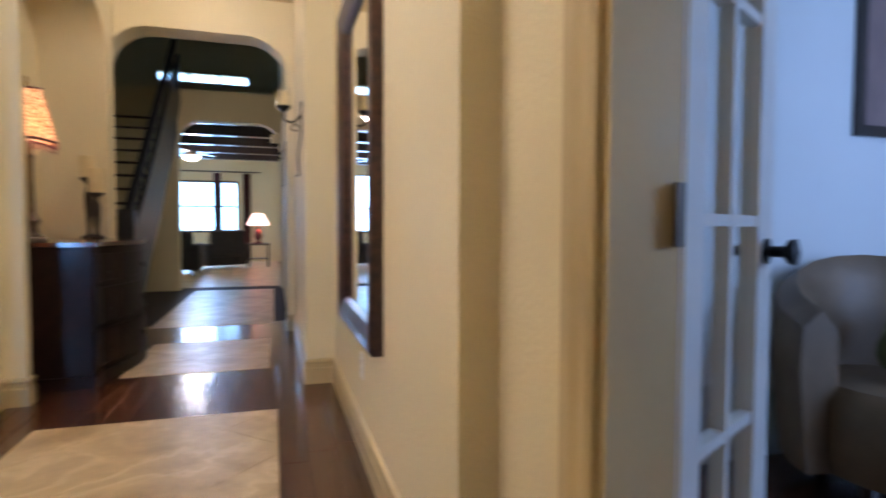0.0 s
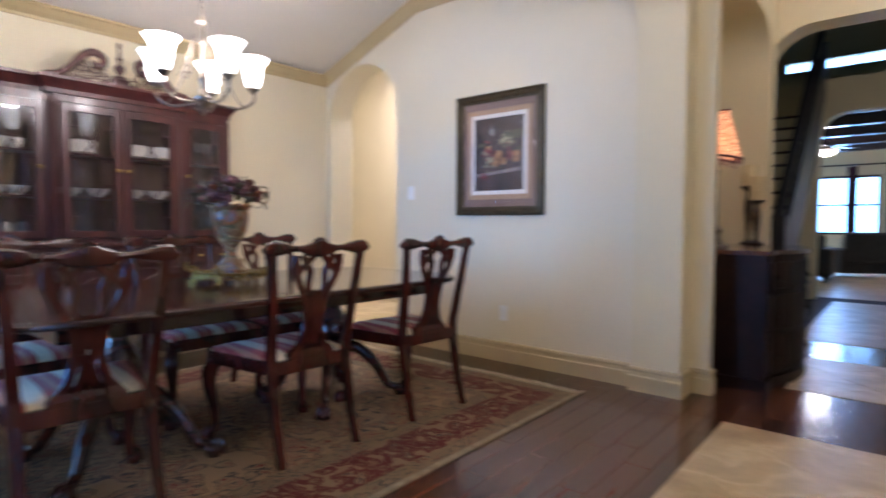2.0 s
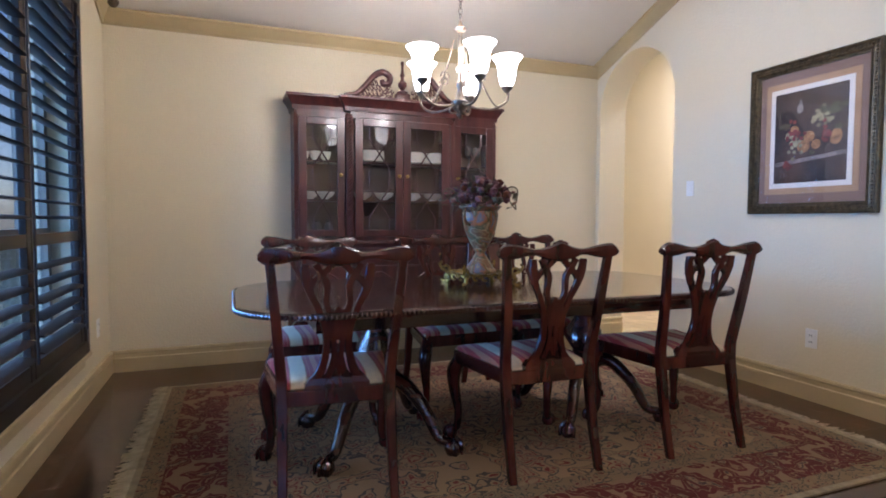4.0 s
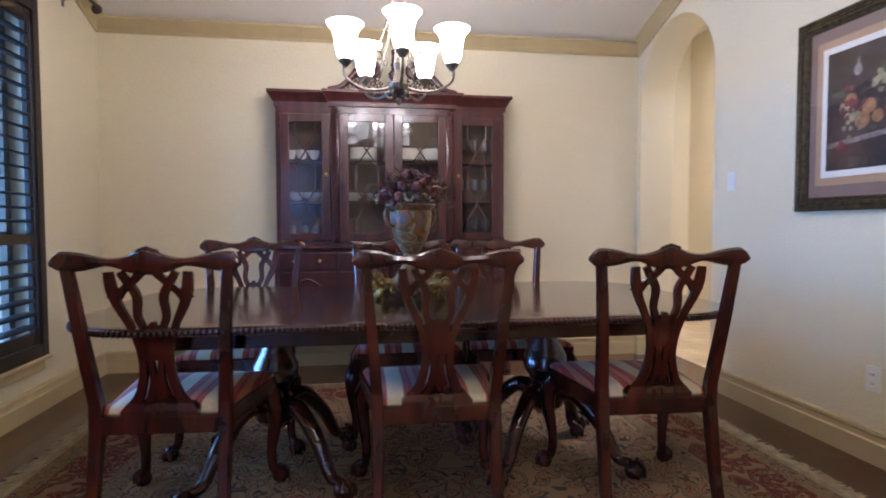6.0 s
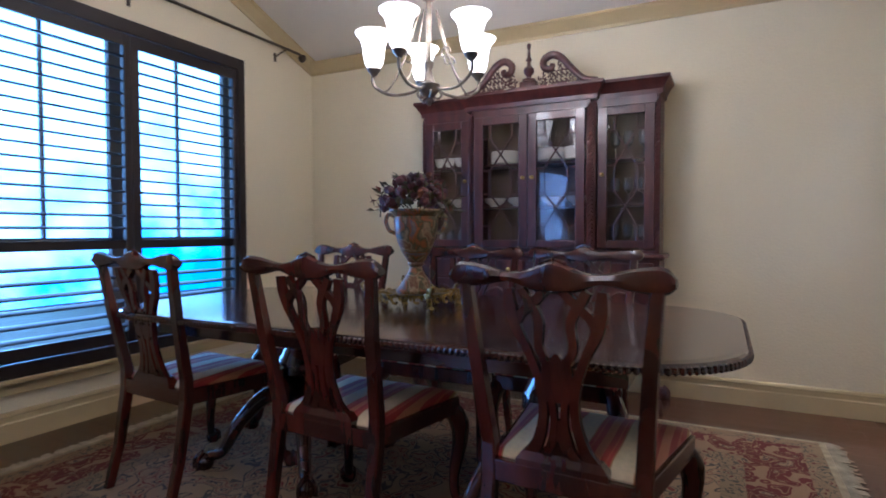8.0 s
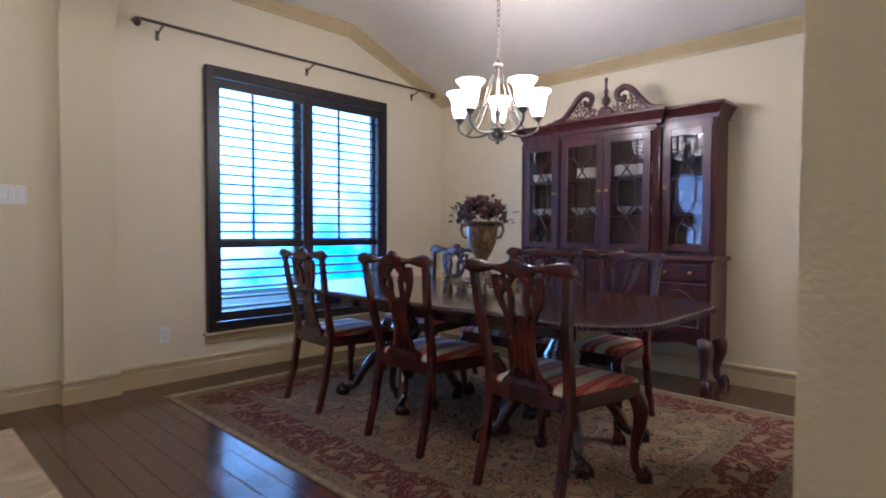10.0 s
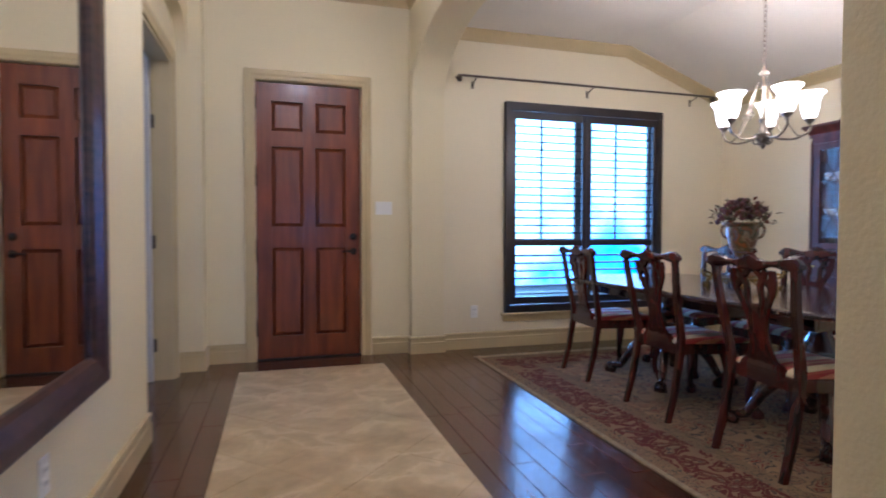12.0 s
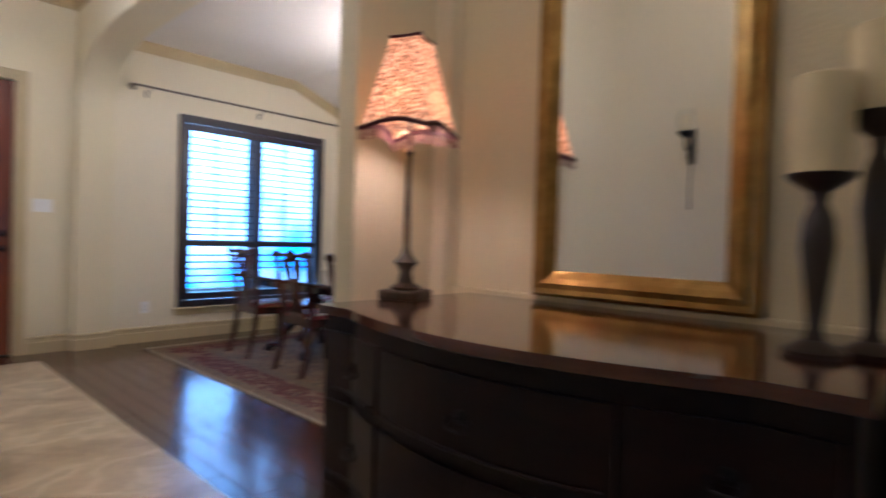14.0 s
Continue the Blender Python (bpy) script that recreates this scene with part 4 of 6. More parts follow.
# lower cabinet
FL = -0.345
part("lower_carcass", box(-W2 - 0.01, W2 + 0.01, FL, 0, ZB, ZM - 0.035, 0.004), MAHOGH, hutch)
bm = sweep([(0, 0), (0.02, 0.0), (0.03, 0.012), (0.03, 0.022), (0.018, 0.034), (0, 0.034)], [(-W2 - 0.01, 0, ZM - 0.035), (-W2 - 0.01, FL, ZM - 0.035), (W2 + 0.01, FL, ZM - 0.035), (W2 + 0.01, 0, ZM - 0.035)])
box(-W2 - 0.01, W2 + 0.01, FL, 0, ZM - 0.034, ZM - 0.002, 0, bm)
part("waist_moulding", bm, MAHOGH, hutch)
for k in range(4):
    x0 = -W2 + 0.01 + k * (2 * W2 - 0.02) / 4
    x1 = x0 + (2 * W2 - 0.02) / 4
    bm = box(x0 + 0.012, x1 - 0.012, FL - 0.016, FL + 0.004, 0.785, 0.905, 0.005)
    dw = part("drawer", bm, MAHOGH, hutch)
    for xk in ((x0 + x1) / 2 - 0.09, (x0 + x1) / 2 + 0.09):
        part("knob", moved(lathe([(0, 0), (0.011, 0), (0.006, 0.005), (0.006, 0.012), (0.012, 0.018), (0, 0.025)], 12), pose(xk, FL - 0.016, 0.845, 90)), BRASS, dw, "small brass knob", True)
    dd = part("cupboard_door", box(x0 + 0.012, x1 - 0.012, FL - 0.016, FL + 0.004, ZB + 0.03, 0.765, 0.005), MAHOGH, hutch)
    pts = spline([(x0 + 0.06, FL - 0.02, ZB + 0.09), (x0 + 0.06, FL - 0.02, 0.62), (x0 + 0.11, FL - 0.02, 0.66), ((x0 + x1) / 2, FL - 0.02, 0.715), (x1 - 0.11, FL - 0.02, 0.66), (x1 - 0.06, FL - 0.02, 0.62), (x1 - 0.06, FL - 0.02, ZB + 0.09)], 6)
    part("arched_moulding", tube(pts + [pts[0]], 0.008, 6), MAHOGH, dd, "", True)
for x in (-W2 + 0.05, W2 - 0.05):
    for yy, a in ((FL + 0.05, -90), (-0.06, -90)):
        turn = a + (35 if x > 0 else -35) if yy < -0.2 else (0 if x > 0 else 180)
        part("leg", moved(cabriole(ZB + 0.01, 0.05, 0.026, 0.042, 0.07), pose(x, yy, 0, 0, 0, turn)), MAHOGH, hutch, "cabriole leg with claw-and-ball foot", True)
bm = loft([[(u, FL + 0.005, ZB + 0.002), (u, FL + 0.03, ZB + 0.002), (u, FL + 0.03, ZB - 0.03 - 0.03 * math.cos(u * 7.3) ** 2), (u, FL + 0.005, ZB - 0.03 - 0.03 * math.cos(u * 7.3) ** 2)] for u in [-W2 + 0.08 + k * (2 * W2 - 0.16) / 30 for k in range(31)]])
part("skirt", bm, MAHOGH, hutch, "scalloped carved skirt")


# dishes in the hutch: each its own thing
def dish(name, label, cat, profile, x, yy, zz, mm, grp):
    o = mesh_ob(name, lathe(profile, 18), mm, True)
    o.matrix_world = pose(5.428, -2.137, 0, 0, 0, -90) @ pose(x, yy, zz)
    return tagged(o, label, cat, grp)


CUP = [(0.0, 0), (0.022, 0), (0.022, 0.006), (0.036, 0.025), (0.044, 0.06), (0.046, 0.07), (0.042, 0.07), (0.034, 0.03), (0.0, 0.01)]
BOWL = [(0.0, 0), (0.035, 0), (0.035, 0.008), (0.07, 0.03), (0.085, 0.06), (0.081, 0.06), (0.06, 0.03), (0, 0.014)]
PLATES = [(0.0, 0), (0.075, 0)] + [q for k in range(7) for q in ((0.105, 0.008 + k * 0.013), (0.1, 0.013 + k * 0.013))] + [(0, 0.1)]
GOBLET = [(0.0, 0), (0.03, 0), (0.03, 0.003), (0.005, 0.008), (0.005, 0.07), (0.03, 0.09), (0.036, 0.13), (0.03, 0.17), (0.028, 0.17), (0.033, 0.13), (0.0, 0.08)]
JAR = [(0.0, 0), (0.035, 0), (0.038, 0.02), (0.038, 0.1), (0.02, 0.125), (0.022, 0.14), (0.0, 0.145)]
GLASSW = mat("cut_glass", (0.10, 0.10, 0.10), 0.12, 0, 0.05, spec=0.9, coat=0.6)
S1Z, S2Z, S3Z = ZM + 0.02, 1.285, 1.59
for k in range(3):
    dish("cup", "white china cup on the hutch shelf", "cup", CUP, -0.76 + k * 0.085, -0.13 - 0.02 * (k % 2), S3Z, CHINA, "cups in the hutch")
for x in (-0.72, -0.60):
    dish("bowl", "white china bowl on the hutch shelf", "bowl", BOWL, x, -0.13, S2Z, CHINA, "bowls in the hutch")
for x in (-0.30, -0.12):
    dish("bowl", "large white china bowl on the hutch shelf", "bowl", BOWL, x, -0.15, S2Z, CHINA, "bowls in the hutch")
for x in (0.13, 0.31):
    dish("bowl", "wide white serving bowl on the hutch shelf", "bowl", BOWL, x, -0.15, S2Z, CHINA, "bowls in the hutch")
for x in (-0.22, 0.13, 0.32):
    dish("plate_stack", "stack of pale china plates on the hutch shelf", "plates", PLATES, x, -0.15, S3Z, CHINA, "plate stacks in the hutch")
for x in (-0.75, -0.66, -0.57):
    dish("jar", "clear glass jar on the lower hutch shelf", "jar", JAR, x, -0.14, S1Z, GLASSW, "jars in the hutch")
for zz in (S1Z, S2Z, S3Z):
    for x in (0.55, 0.64, 0.73):
        dish("goblet", "clear stemmed glass goblet on the hutch shelf", "glass", GOBLET, x, -0.12 - 0.03 * ((x > 0.6) and (x < 0.7)), zz, GLASSW, "goblets in the hutch")

# ---- chandelier ----
PEWTER = mat("brushed_pewter_bronze", (0.34, 0.29, 0.23), 0.34, 0.85, 0.25, 25, 90, 0.2, 0.001, (0.16, 0.13, 0.10))
CH = (3.80, -2.08)
ch = thing("chandelier", "bronze five-arm chandelier with lit frosted bell shades on a chain", "chandelier", pose(CH[0], CH[1], 0))
part("column", lathe([(0.0, 1.70), (0.008, 1.705), (0.016, 1.722), (0.01, 1.738), (0.03, 1.75), (0.05, 1.775), (0.052, 1.80), (0.03, 1.812), (0.022, 1.84), (0.014, 1.87), (0.022, 1.89), (0.024, 1.905), (0.012, 1.92), (0.012, 2.1), (0.017, 2.12), (0.012, 2.14), (0.012, 2.19), (0.03, 2.2), (0.034, 2.215), (0.012, 2.235), (0.006, 2.26), (0, 2.262)], 20), PEWTER, ch, "", True)
for k in range(5):
    a = 72 * k + 36
    m = pose(0, 0, 0, 0, 0, a)
    pts = spline([(0.03, 0, 1.79), (0.10, 0, 1.765), (0.19, 0, 1.762), (0.262, 0, 1.80), (0.277, 0, 1.84), (0.27, 0, 1.86)], 6)
    arm = part("arm", moved(tube(pts, 0.0075, 8), m), PEWTER, ch, "", True)
    sc = spline([(0.05, 0, 2.14), (0.085, 0, 2.02), (0.14, 0, 1.88), (0.20, 0, 1.785), (0.25, 0, 1.785)], 5)
    cur = [(0.105 + (0.038 - 0.004 * q) * math.cos(q * 0.7), 0, 1.925 + (0.038 - 0.004 * q) * math.sin(q * 0.7)) for q in range(9)]
    bm = tube(sc, 0.0045, 6)
    tube(cur, 0.0045, 6, bm)
    part("scroll", moved(bm, m), PEWTER, arm, "", True)
    part("cup", moved(lathe([(0.0, 0), (0.014, 0.002), (0.018, 0.012), (0.03, 0.022), (0.034, 0.034), (0.02, 0.038), (0, 0.038)], 16, at=(0.27, 0, 1.855)), m), PEWTER, arm, "", True)
    part("shade", moved(lathe([(0.03, 0.0), (0.042, 0.02), (0.05, 0.06), (0.054, 0.10), (0.064, 0.135), (0.084, 0.158), (0.089, 0.166), (0.086, 0.168), (0.060, 0.136), (0.049, 0.1), (0.045, 0.06), (0.036, 0.02), (0.025, 0.004)], 24, at=(0.27, 0, 1.892)), m), FROST, arm, "lit frosted glass bell shade", True)
    for q in (0,):
        bm = tube(spline([(0.02, 0, 1.745), (0.045, 0, 1.735), (0.06, 0, 1.75), (0.052, 0, 1.765)], 4), 0.006, 6)
        part("leaf", moved(bm, pose(0, 0, 0, 0, 0, a + 36)), PEWTER, ch, "", True)
    p = m @ Vector((0.27, 0, 2.115))
    lamp("chandelier_bulb", "POINT", pose(CH[0] + p.x, CH[1] + p.y, p.z), 10.5, (1.0, 0.86, 0.66), 0.05)
z, k = 2.262, 0
while z < Z_D - 0.05:
    ring = [(0.011 * math.cos(q * math.pi / 5), 0, z + 0.018 + 0.02 * math.sin(q * math.pi / 5)) for q in range(11)]
    part("chain_link", moved(tube(ring, 0.003, 5, cap=False), pose(0, 0, 0, 0, 0, 90 * (k % 2))), PEWTER, ch, "", True)
    z, k = z + 0.033, k + 1
part("canopy", lathe([(0.0, Z_D - 0.06), (0.012, Z_D - 0.055), (0.02, Z_D - 0.03), (0.06, Z_D - 0.012), (0.065, Z_D), (0, Z_D)], 20), PEWTER, ch, "", True)

# ---- gilt stand, urn and dried bouquet on the table ----
GILT = mat("blackened_gilt", (0.50, 0.33, 0.07), 0.32, 0.85, 0.5, 45, 110, 0.4, 0.002, (0.035, 0.022, 0.010))
UX, UY, UZ = 3.6, -2.12, 0.772
st = thing("gilt_stand", "ornate gilt scrollwork stand on the dining table", "centerpiece stand", pose(UX, UY, UZ))
part("tray", lathe([(0.0, 0.05), (0.15, 0.05), (0.16, 0.056), (0.165, 0.066), (0.155, 0.066), (0.145, 0.06), (0.0, 0.058)], 24), GILT, st, "", True)
for k in range(4):
    m = pose(0, 0, 0, 0, 0, 45 + 90 * k)
    bm = tube(spline([(0.11, 0, 0.05), (0.17, 0, 0.062), (0.205, 0, 0.035), (0.19, 0, 0.008), (0.22, 0, 0.006), (0.232, 0, 0.02)], 4), 0.012, 7)
    tube([(0.2 + (0.03 - 0.003 * q) * math.cos(q * 0.75), 0, 0.07 + (0.03 - 0.003 * q) * math.sin(q * 0.75)) for q in range(9)], 0.008, 6, bm)
    tube([(0.19, 0.0, 0.06), (0.23, 0.0, 0.075), (0.245, 0, 0.105), (0.23, 0, 0.115)], 0.008, 6, bm)
    part("scroll_foot", moved(bm, m), GILT, st, "", True)
    bm = bmesh.new()
    for j in range(5):
        a = radians(45 + 90 * k + 14 + j * 15.5)
        cx, cy, rr = 0.178 * math.cos(a), 0.178 * math.sin(a), 0.026 - 0.003 * abs(j - 2)
        tx, ty = -math.sin(a), math.cos(a)
        tube([(cx + tx * rr * math.cos(q * 0.7 * (1 if j % 2 else -1)) * (1 - q * 0.07), cy + ty * rr * math.cos(q * 0.7) * (1 - q * 0.07), 0.045 + rr * math.sin(q * 0.7) * (1 - q * 0.07)) for q in range(9)], 0.0065, 6, bm)
    part("scroll_gallery", bm, GILT, st, "pierced gilt scroll gallery", True)
urn = thing("urn", "painted fruit-pattern ceramic urn with two handles, on the gilt stand", "urn", pose(UX, UY, UZ + 0.062))
part("bowl", lathe([(0.0, 0.0), (0.088, 0.0), (0.090, 0.014), (0.076, 0.026), (0.066, 0.045), (0.044, 0.075), (0.030, 0.100), (0.027, 0.115), (0.038, 0.124), (0.034, 0.134), (0.046, 0.150), (0.066, 0.185), (0.084, 0.230), (0.095, 0.280), (0.099, 0.320), (0.094, 0.336), (0.104, 0.350), (0.118, 0.360), (0.117, 0.368), (0.104, 0.364), (0.090, 0.342), (0.0, 0.335)], 32), URNC, urn, "", True)
for s in (-1, 1):
    bm = tube(spline([(0, s * 0.092, 0.335), (0, s * 0.122, 0.345), (0, s * 0.134, 0.315), (0, s * 0.118, 0.275), (0, s * 0.090, 0.262)], 5), 0.009, 8)
    part("handle", moved(bm, pose(0, 0, 0, 0, 0, 25)), URNC, urn, "scrolled handle", True)
bq = thing("dried_bouquet", "bouquet of dried plum, rose and rust flowers in the urn", "dried flowers", pose(UX, UY, UZ + 0.062))
r3 = random.Random(8)
bms = [bmesh.new() for _ in FRUITS]
for k in range(120):
    a, e = r3.uniform(0, 2 * math.pi), r3.random() ** 0.6
    r = 0.155 * e
    c = Vector((r * math.cos(a), r * math.sin(a), 0.365 + 0.125 * (1 - e * e * 0.75) + r3.uniform(-0.035, 0.03)))
    i = r3.choice((0, 0, 1, 2, 2, 3))
    s = r3.uniform(0.012, 0.026)
    t = bmesh.new()
    bmesh.ops.create_icosphere(t, subdivisions=1, radius=s)
    for v in t.verts:
        v.co *= r3.uniform(0.75, 1.2)
    merge(bms[i], moved(t, Matrix.Translation(c)))
for k in range(90):
    a = r3.uniform(0, 2 * math.pi)
    r = r3.uniform(0.05, 0.185)
    c = Vector((r * math.cos(a), r * math.sin(a), 0.355 + 0.14 * (1 - (r / 0.2) ** 2) + r3.uniform(-0.03, 0.04)))
    t = bmesh.new()
    L, w = r3.uniform(0.03, 0.06), r3.uniform(0.008, 0.016)
    vs = [t.verts.new(q) for q in ((0, 0, 0), (L * 0.5, w, 0.006), (L, 0, 0.0), (L * 0.5, -w, 0.006))]
    t.faces.new(vs)
    bmesh.ops.solidify(t, geom=t.faces[:], thickness=0.0012)
    merge(bms[r3.choice((1, 2, 3, 4))], moved(t, Matrix.Translation(c) @ Euler((r3.uniform(-1, 1), r3.uniform(-1.2, 0.4), a)).to_matrix().to_4x4()))
for k in range(9):
    a = r3.uniform(0, 2 * math.pi)
    d = Vector((math.cos(a), math.sin(a), 0))
    pts = spline([d * 0.07 + Vector((0, 0, 0.38)), d * 0.15 + Vector((0, 0, 0.42 + r3.uniform(-0.05, 0.05))), d * 0.2 + Vector((0, 0, 0.38 + r3.uniform(-0.05, 0.08))), d * 0.215 + Vector((0.02, 0.01, 0.36 + r3.uniform(-0.06, 0.06)))], 4)
    tube(pts, 0.0035, 5, bms[3])
for nm, b, mm in zip(("plum_spray", "rust_spray", "rose_spray", "twig_spray", "leaf_spray"), bms, FRUITS):
    if len(b.verts):
        tagged(part(nm, b, mm, bq), kind="stuff")

# ---- framed still life ----
pic = thing("framed_picture", "framed fruit still life with brown mat, in a carved bronze frame", "picture", pose(3.262, Y_P, 1.656, 0, 0, 180))
PW, PH = 0.413, 0.485
FRAMEM = mat("antique_bronze_frame", (0.16, 0.125, 0.065), 0.42, 0.6, 0.35, 40, 120, 0.5, 0.002, (0.06, 0.045, 0.025))


def picture_frame(parent, hw, hh, prof, material, nm="frame"):
    t = bmesh.new()
    rings = [[t.verts.new((sx * (hw - b), -a, sz * (hh - b))) for a, b in prof] for sx, sz in ((-1, -1), (1, -1), (1, 1), (-1, 1))]
    for i in range(4):
        a, b = rings[i], rings[(i + 1) % 4]
        for k in range(len(prof)):
            t.faces.new((a[k], a[(k + 1) % len(prof)], b[(k + 1) % len(prof)], b[k]))
    return part(nm, t, material, parent)


fr = picture_frame(pic, PW, PH, [(0, 0), (0.03, 0.0), (0.034, 0.01), (0.026, 0.02), (0.03, 0.045), (0.02, 0.055), (0.018, 0.068), (0.01, 0.07), (0, 0.07)], FRAMEM)
bm = bmesh.new()
for hw, hh, r, yy in ((PW - 0.06, PH - 0.06, 0.006, -0.021), (PW - 0.03, PH - 0.03, 0.009, -0.028)):
    for k in range(int(2 * hw / (r * 2.3)) + 1):
        x = -hw + k * r * 2.3
        for z in (-hh, hh):
            lathe([(0, -r), (r, 0), (0, r)], 6, bm, (x, yy, z))
    for k in range(int(2 * hh / (r * 2.3)) + 1):
        z = -hh + k * r * 2.3
        for x in (-hw, hw):
            lathe([(0, -r), (r, 0), (0, r)], 6, bm, (x, yy, z))
part("beading", bm, FRAMEM, fr, "beaded carving")
part("mat_board", box(-PW + 0.065, PW - 0.065, -0.008, -0.001, -PH + 0.065, PH - 0.065), mat("taupe_mat", (0.28, 0.185, 0.145), 0.85, 0, 0.05, 9, 200), pic, "taupe mat board")
part("inner_mat", box(-0.300, 0.300, -0.010, -0.006, -0.358, 0.358), mat("tan_mat", (0.50, 0.32, 0.18), 0.8, 0, 0.05, 9, 200), pic, "tan inner mat with gilt line")
part("liner", box(-0.264, 0.264, -0.012, -0.008, -0.320, 0.320), mat("white_liner", (0.84, 0.80, 0.72), 0.8, 0, 0.03), pic, "white liner")
PAINT = ramp_mat("dark_oil_ground", [(0.3, (0.018, 0.012, 0.014)), (0.5, (0.05, 0.03, 0.025)), (0.7, (0.12, 0.07, 0.045))], "noise", 3.5, 0.4, 0.1)
cv = part("painting", box(-0.232, 0.232, -0.014, -0.010, -0.288, 0.288), PAINT, pic, "dark painted still life of fruit")
r4 = random.Random(4)
sets = [("table_edge", (0.42, 0.34, 0.30), [(x / 40, -0.135 + 0.04 * (x / 16), 0.022, 0.012) for x in range(-8, 9)]),
        ("peaches", (0.62, 0.30, 0.11), [(-0.03, -0.06, 0.036, 0.036), (0.0, -0.005, 0.032, 0.032), (0.04, -0.055, 0.027, 0.027), (0.15, -0.02, 0.03, 0.038), (-0.085, 0.045, 0.026, 0.022), (0.145, -0.04, 0.03, 0.027)]),
        ("pale_grapes", (0.56, 0.50, 0.28), [(0.06 + r4.gauss(0, 0.035), 0.10 + r4.gauss(0, 0.025), 0.011, 0.011) for _ in range(26)] + [(-0.085 + r4.gauss(0, 0.022), -0.04 + r4.gauss(0, 0.035), 0.011, 0.011) for _ in range(22)]),
        ("red_grapes", (0.36, 0.07, 0.06), [(0.085 + r4.gauss(0, 0.025), -0.015 + r4.gauss(0, 0.025), 0.011, 0.011) for _ in range(20)] + [(-0.10 + r4.gauss(0, 0.03), 0.03 + r4.gauss(0, 0.03), 0.011, 0.011) for _ in range(20)] + [(-0.13 + r4.gauss(0, 0.02), -0.15 + r4.gauss(0, 0.02), 0.012, 0.014) for _ in range(8)]),
        ("leaves", (0.16, 0.15, 0.07), [(0.12 + r4.gauss(0, 0.04), 0.14 + r4.gauss(0, 0.02), 0.022, 0.014) for _ in range(8)] + [(-0.14 + r4.gauss(0, 0.02), 0.07, 0.024, 0.016) for _ in range(4)] + [(0.16, 0.03, 0.025, 0.015), (0.02, -0.1, 0.016, 0.012)]),
        ("goblet", (0.40, 0.38, 0.36), [(-0.055, 0.165, 0.02, 0.026), (-0.052, 0.2, 0.008, 0.02)])]
for lay, (nm, col, blobs) in enumerate(sets):
    bm = bmesh.new()
    for i, (x, z, a, b) in enumerate(blobs):
        t = bmesh.new()
        bmesh.ops.create_circle(t, cap_ends=True, radius=1, segments=12)
        yy = -0.0142 - 0.0002 * lay - 0.00001 * i
        moved(t, Matrix.Translation((min(max(x * 1.13, -0.21), 0.21), yy, z * 1.07)) @ Matrix.Rotation(radians(90), 4, "X") @ Matrix.Diagonal((a * 1.13, b * 1.13, 1, 1)))
        merge(bm, t)
    part(nm, bm, mat("paint_" + nm, col, 0.45, 0, 0.45, 22, 90, 0.1, 0.001, tuple(c * 0.35 for c in col)), cv)
pg = part("glazing", box(-PW + 0.066, PW - 0.066, -0.0175, -0.0165, -PH + 0.066, PH - 0.066), GLASS, pic, "picture glass")
pg.visible_shadow = False

# ---- hall mirror on the left wall: local x along the wall, front -y ----
RUST = wood_mat("rough_dark_wood", (0.02, 0.007, 0.005), (0.08, 0.028, 0.017), 0.38, (3, 3, 6), 6, 0.2, 0, 0.6)
hm = thing("wall_mirror", "tall rectangular wall mirror in a rough dark wood frame", "mirror", pose(X_L, -3.175, 1.345, 0, 0, 90))
picture_frame(hm, 0.51, 0.79, [(0, 0), (0.045, 0), (0.055, 0.012), (0.05, 0.05), (0.035, 0.1), (0.022, 0.115), (0.012, 0.117), (0, 0.117)], RUST)
part("mirror_glass", box(-0.397, 0.397, -0.014, -0.008, -0.677, 0.677), MIRROR, hm, "clear mirror glass")


def sconce(m, label):
    s = thing("candle_sconce", label, "sconce", m, "candle sconces in the hall")
    part("back_plate", box(-0.02, 0.02, -0.012, 0, -0.14, 0.10, 0.005), IRON, s)
    bm = tube(spline([(0, -0.01, 0.0), (0, -0.06, -0.05), (0, -0.12, -0.04), (0, -0.13, 0.02)], 5), 0.008, 8)
    tube([(0, -0.05 + 0.025 * math.cos(q * 0.7), -0.09 + 0.025 * math.sin(q * 0.7)) for q in range(9)], 0.005, 6, bm)
    tube(spline([(0, -0.008, -0.13), (0, -0.03, -0.3), (0, -0.02, -0.42), (0, -0.05, -0.44)], 5), 0.005, 6, bm)
    part("arm", bm, IRON, s, "curled black iron arm", True)
    part("cup", lathe([(0.0, 0.02), (0.02, 0.02), (0.05, 0.05), (0.052, 0.058), (0, 0.058)], 18, at=(0, -0.13, 0)), IRON, s, "", True)
    cn = part("candle", lathe([(0.0, 0.058), (0.036, 0.058), (0.036, 0.16), (0.03, 0.166), (0, 0.162)], 18, at=(0, -0.13, 0)), CANDLE, s, "ivory pillar candle", True)
    g = part("glass_cylinder", lathe([(0.05, 0.06), (0.052, 0.2), (0.05, 0.2), (0.048, 0.062)], 20, at=(0, -0.13, 0)), GLASS, s, "clear glass cylinder", True)
    g.visible_shadow = False
    return s


sconce(pose(0.145, -4.83, 1.84, 0, 0, 90), "black iron wall sconce with an ivory candle")
sconce(pose(0.2, -7.6, 1.96, 0, 0, 90), "black iron wall sconce with an ivory candle in the stair hall")

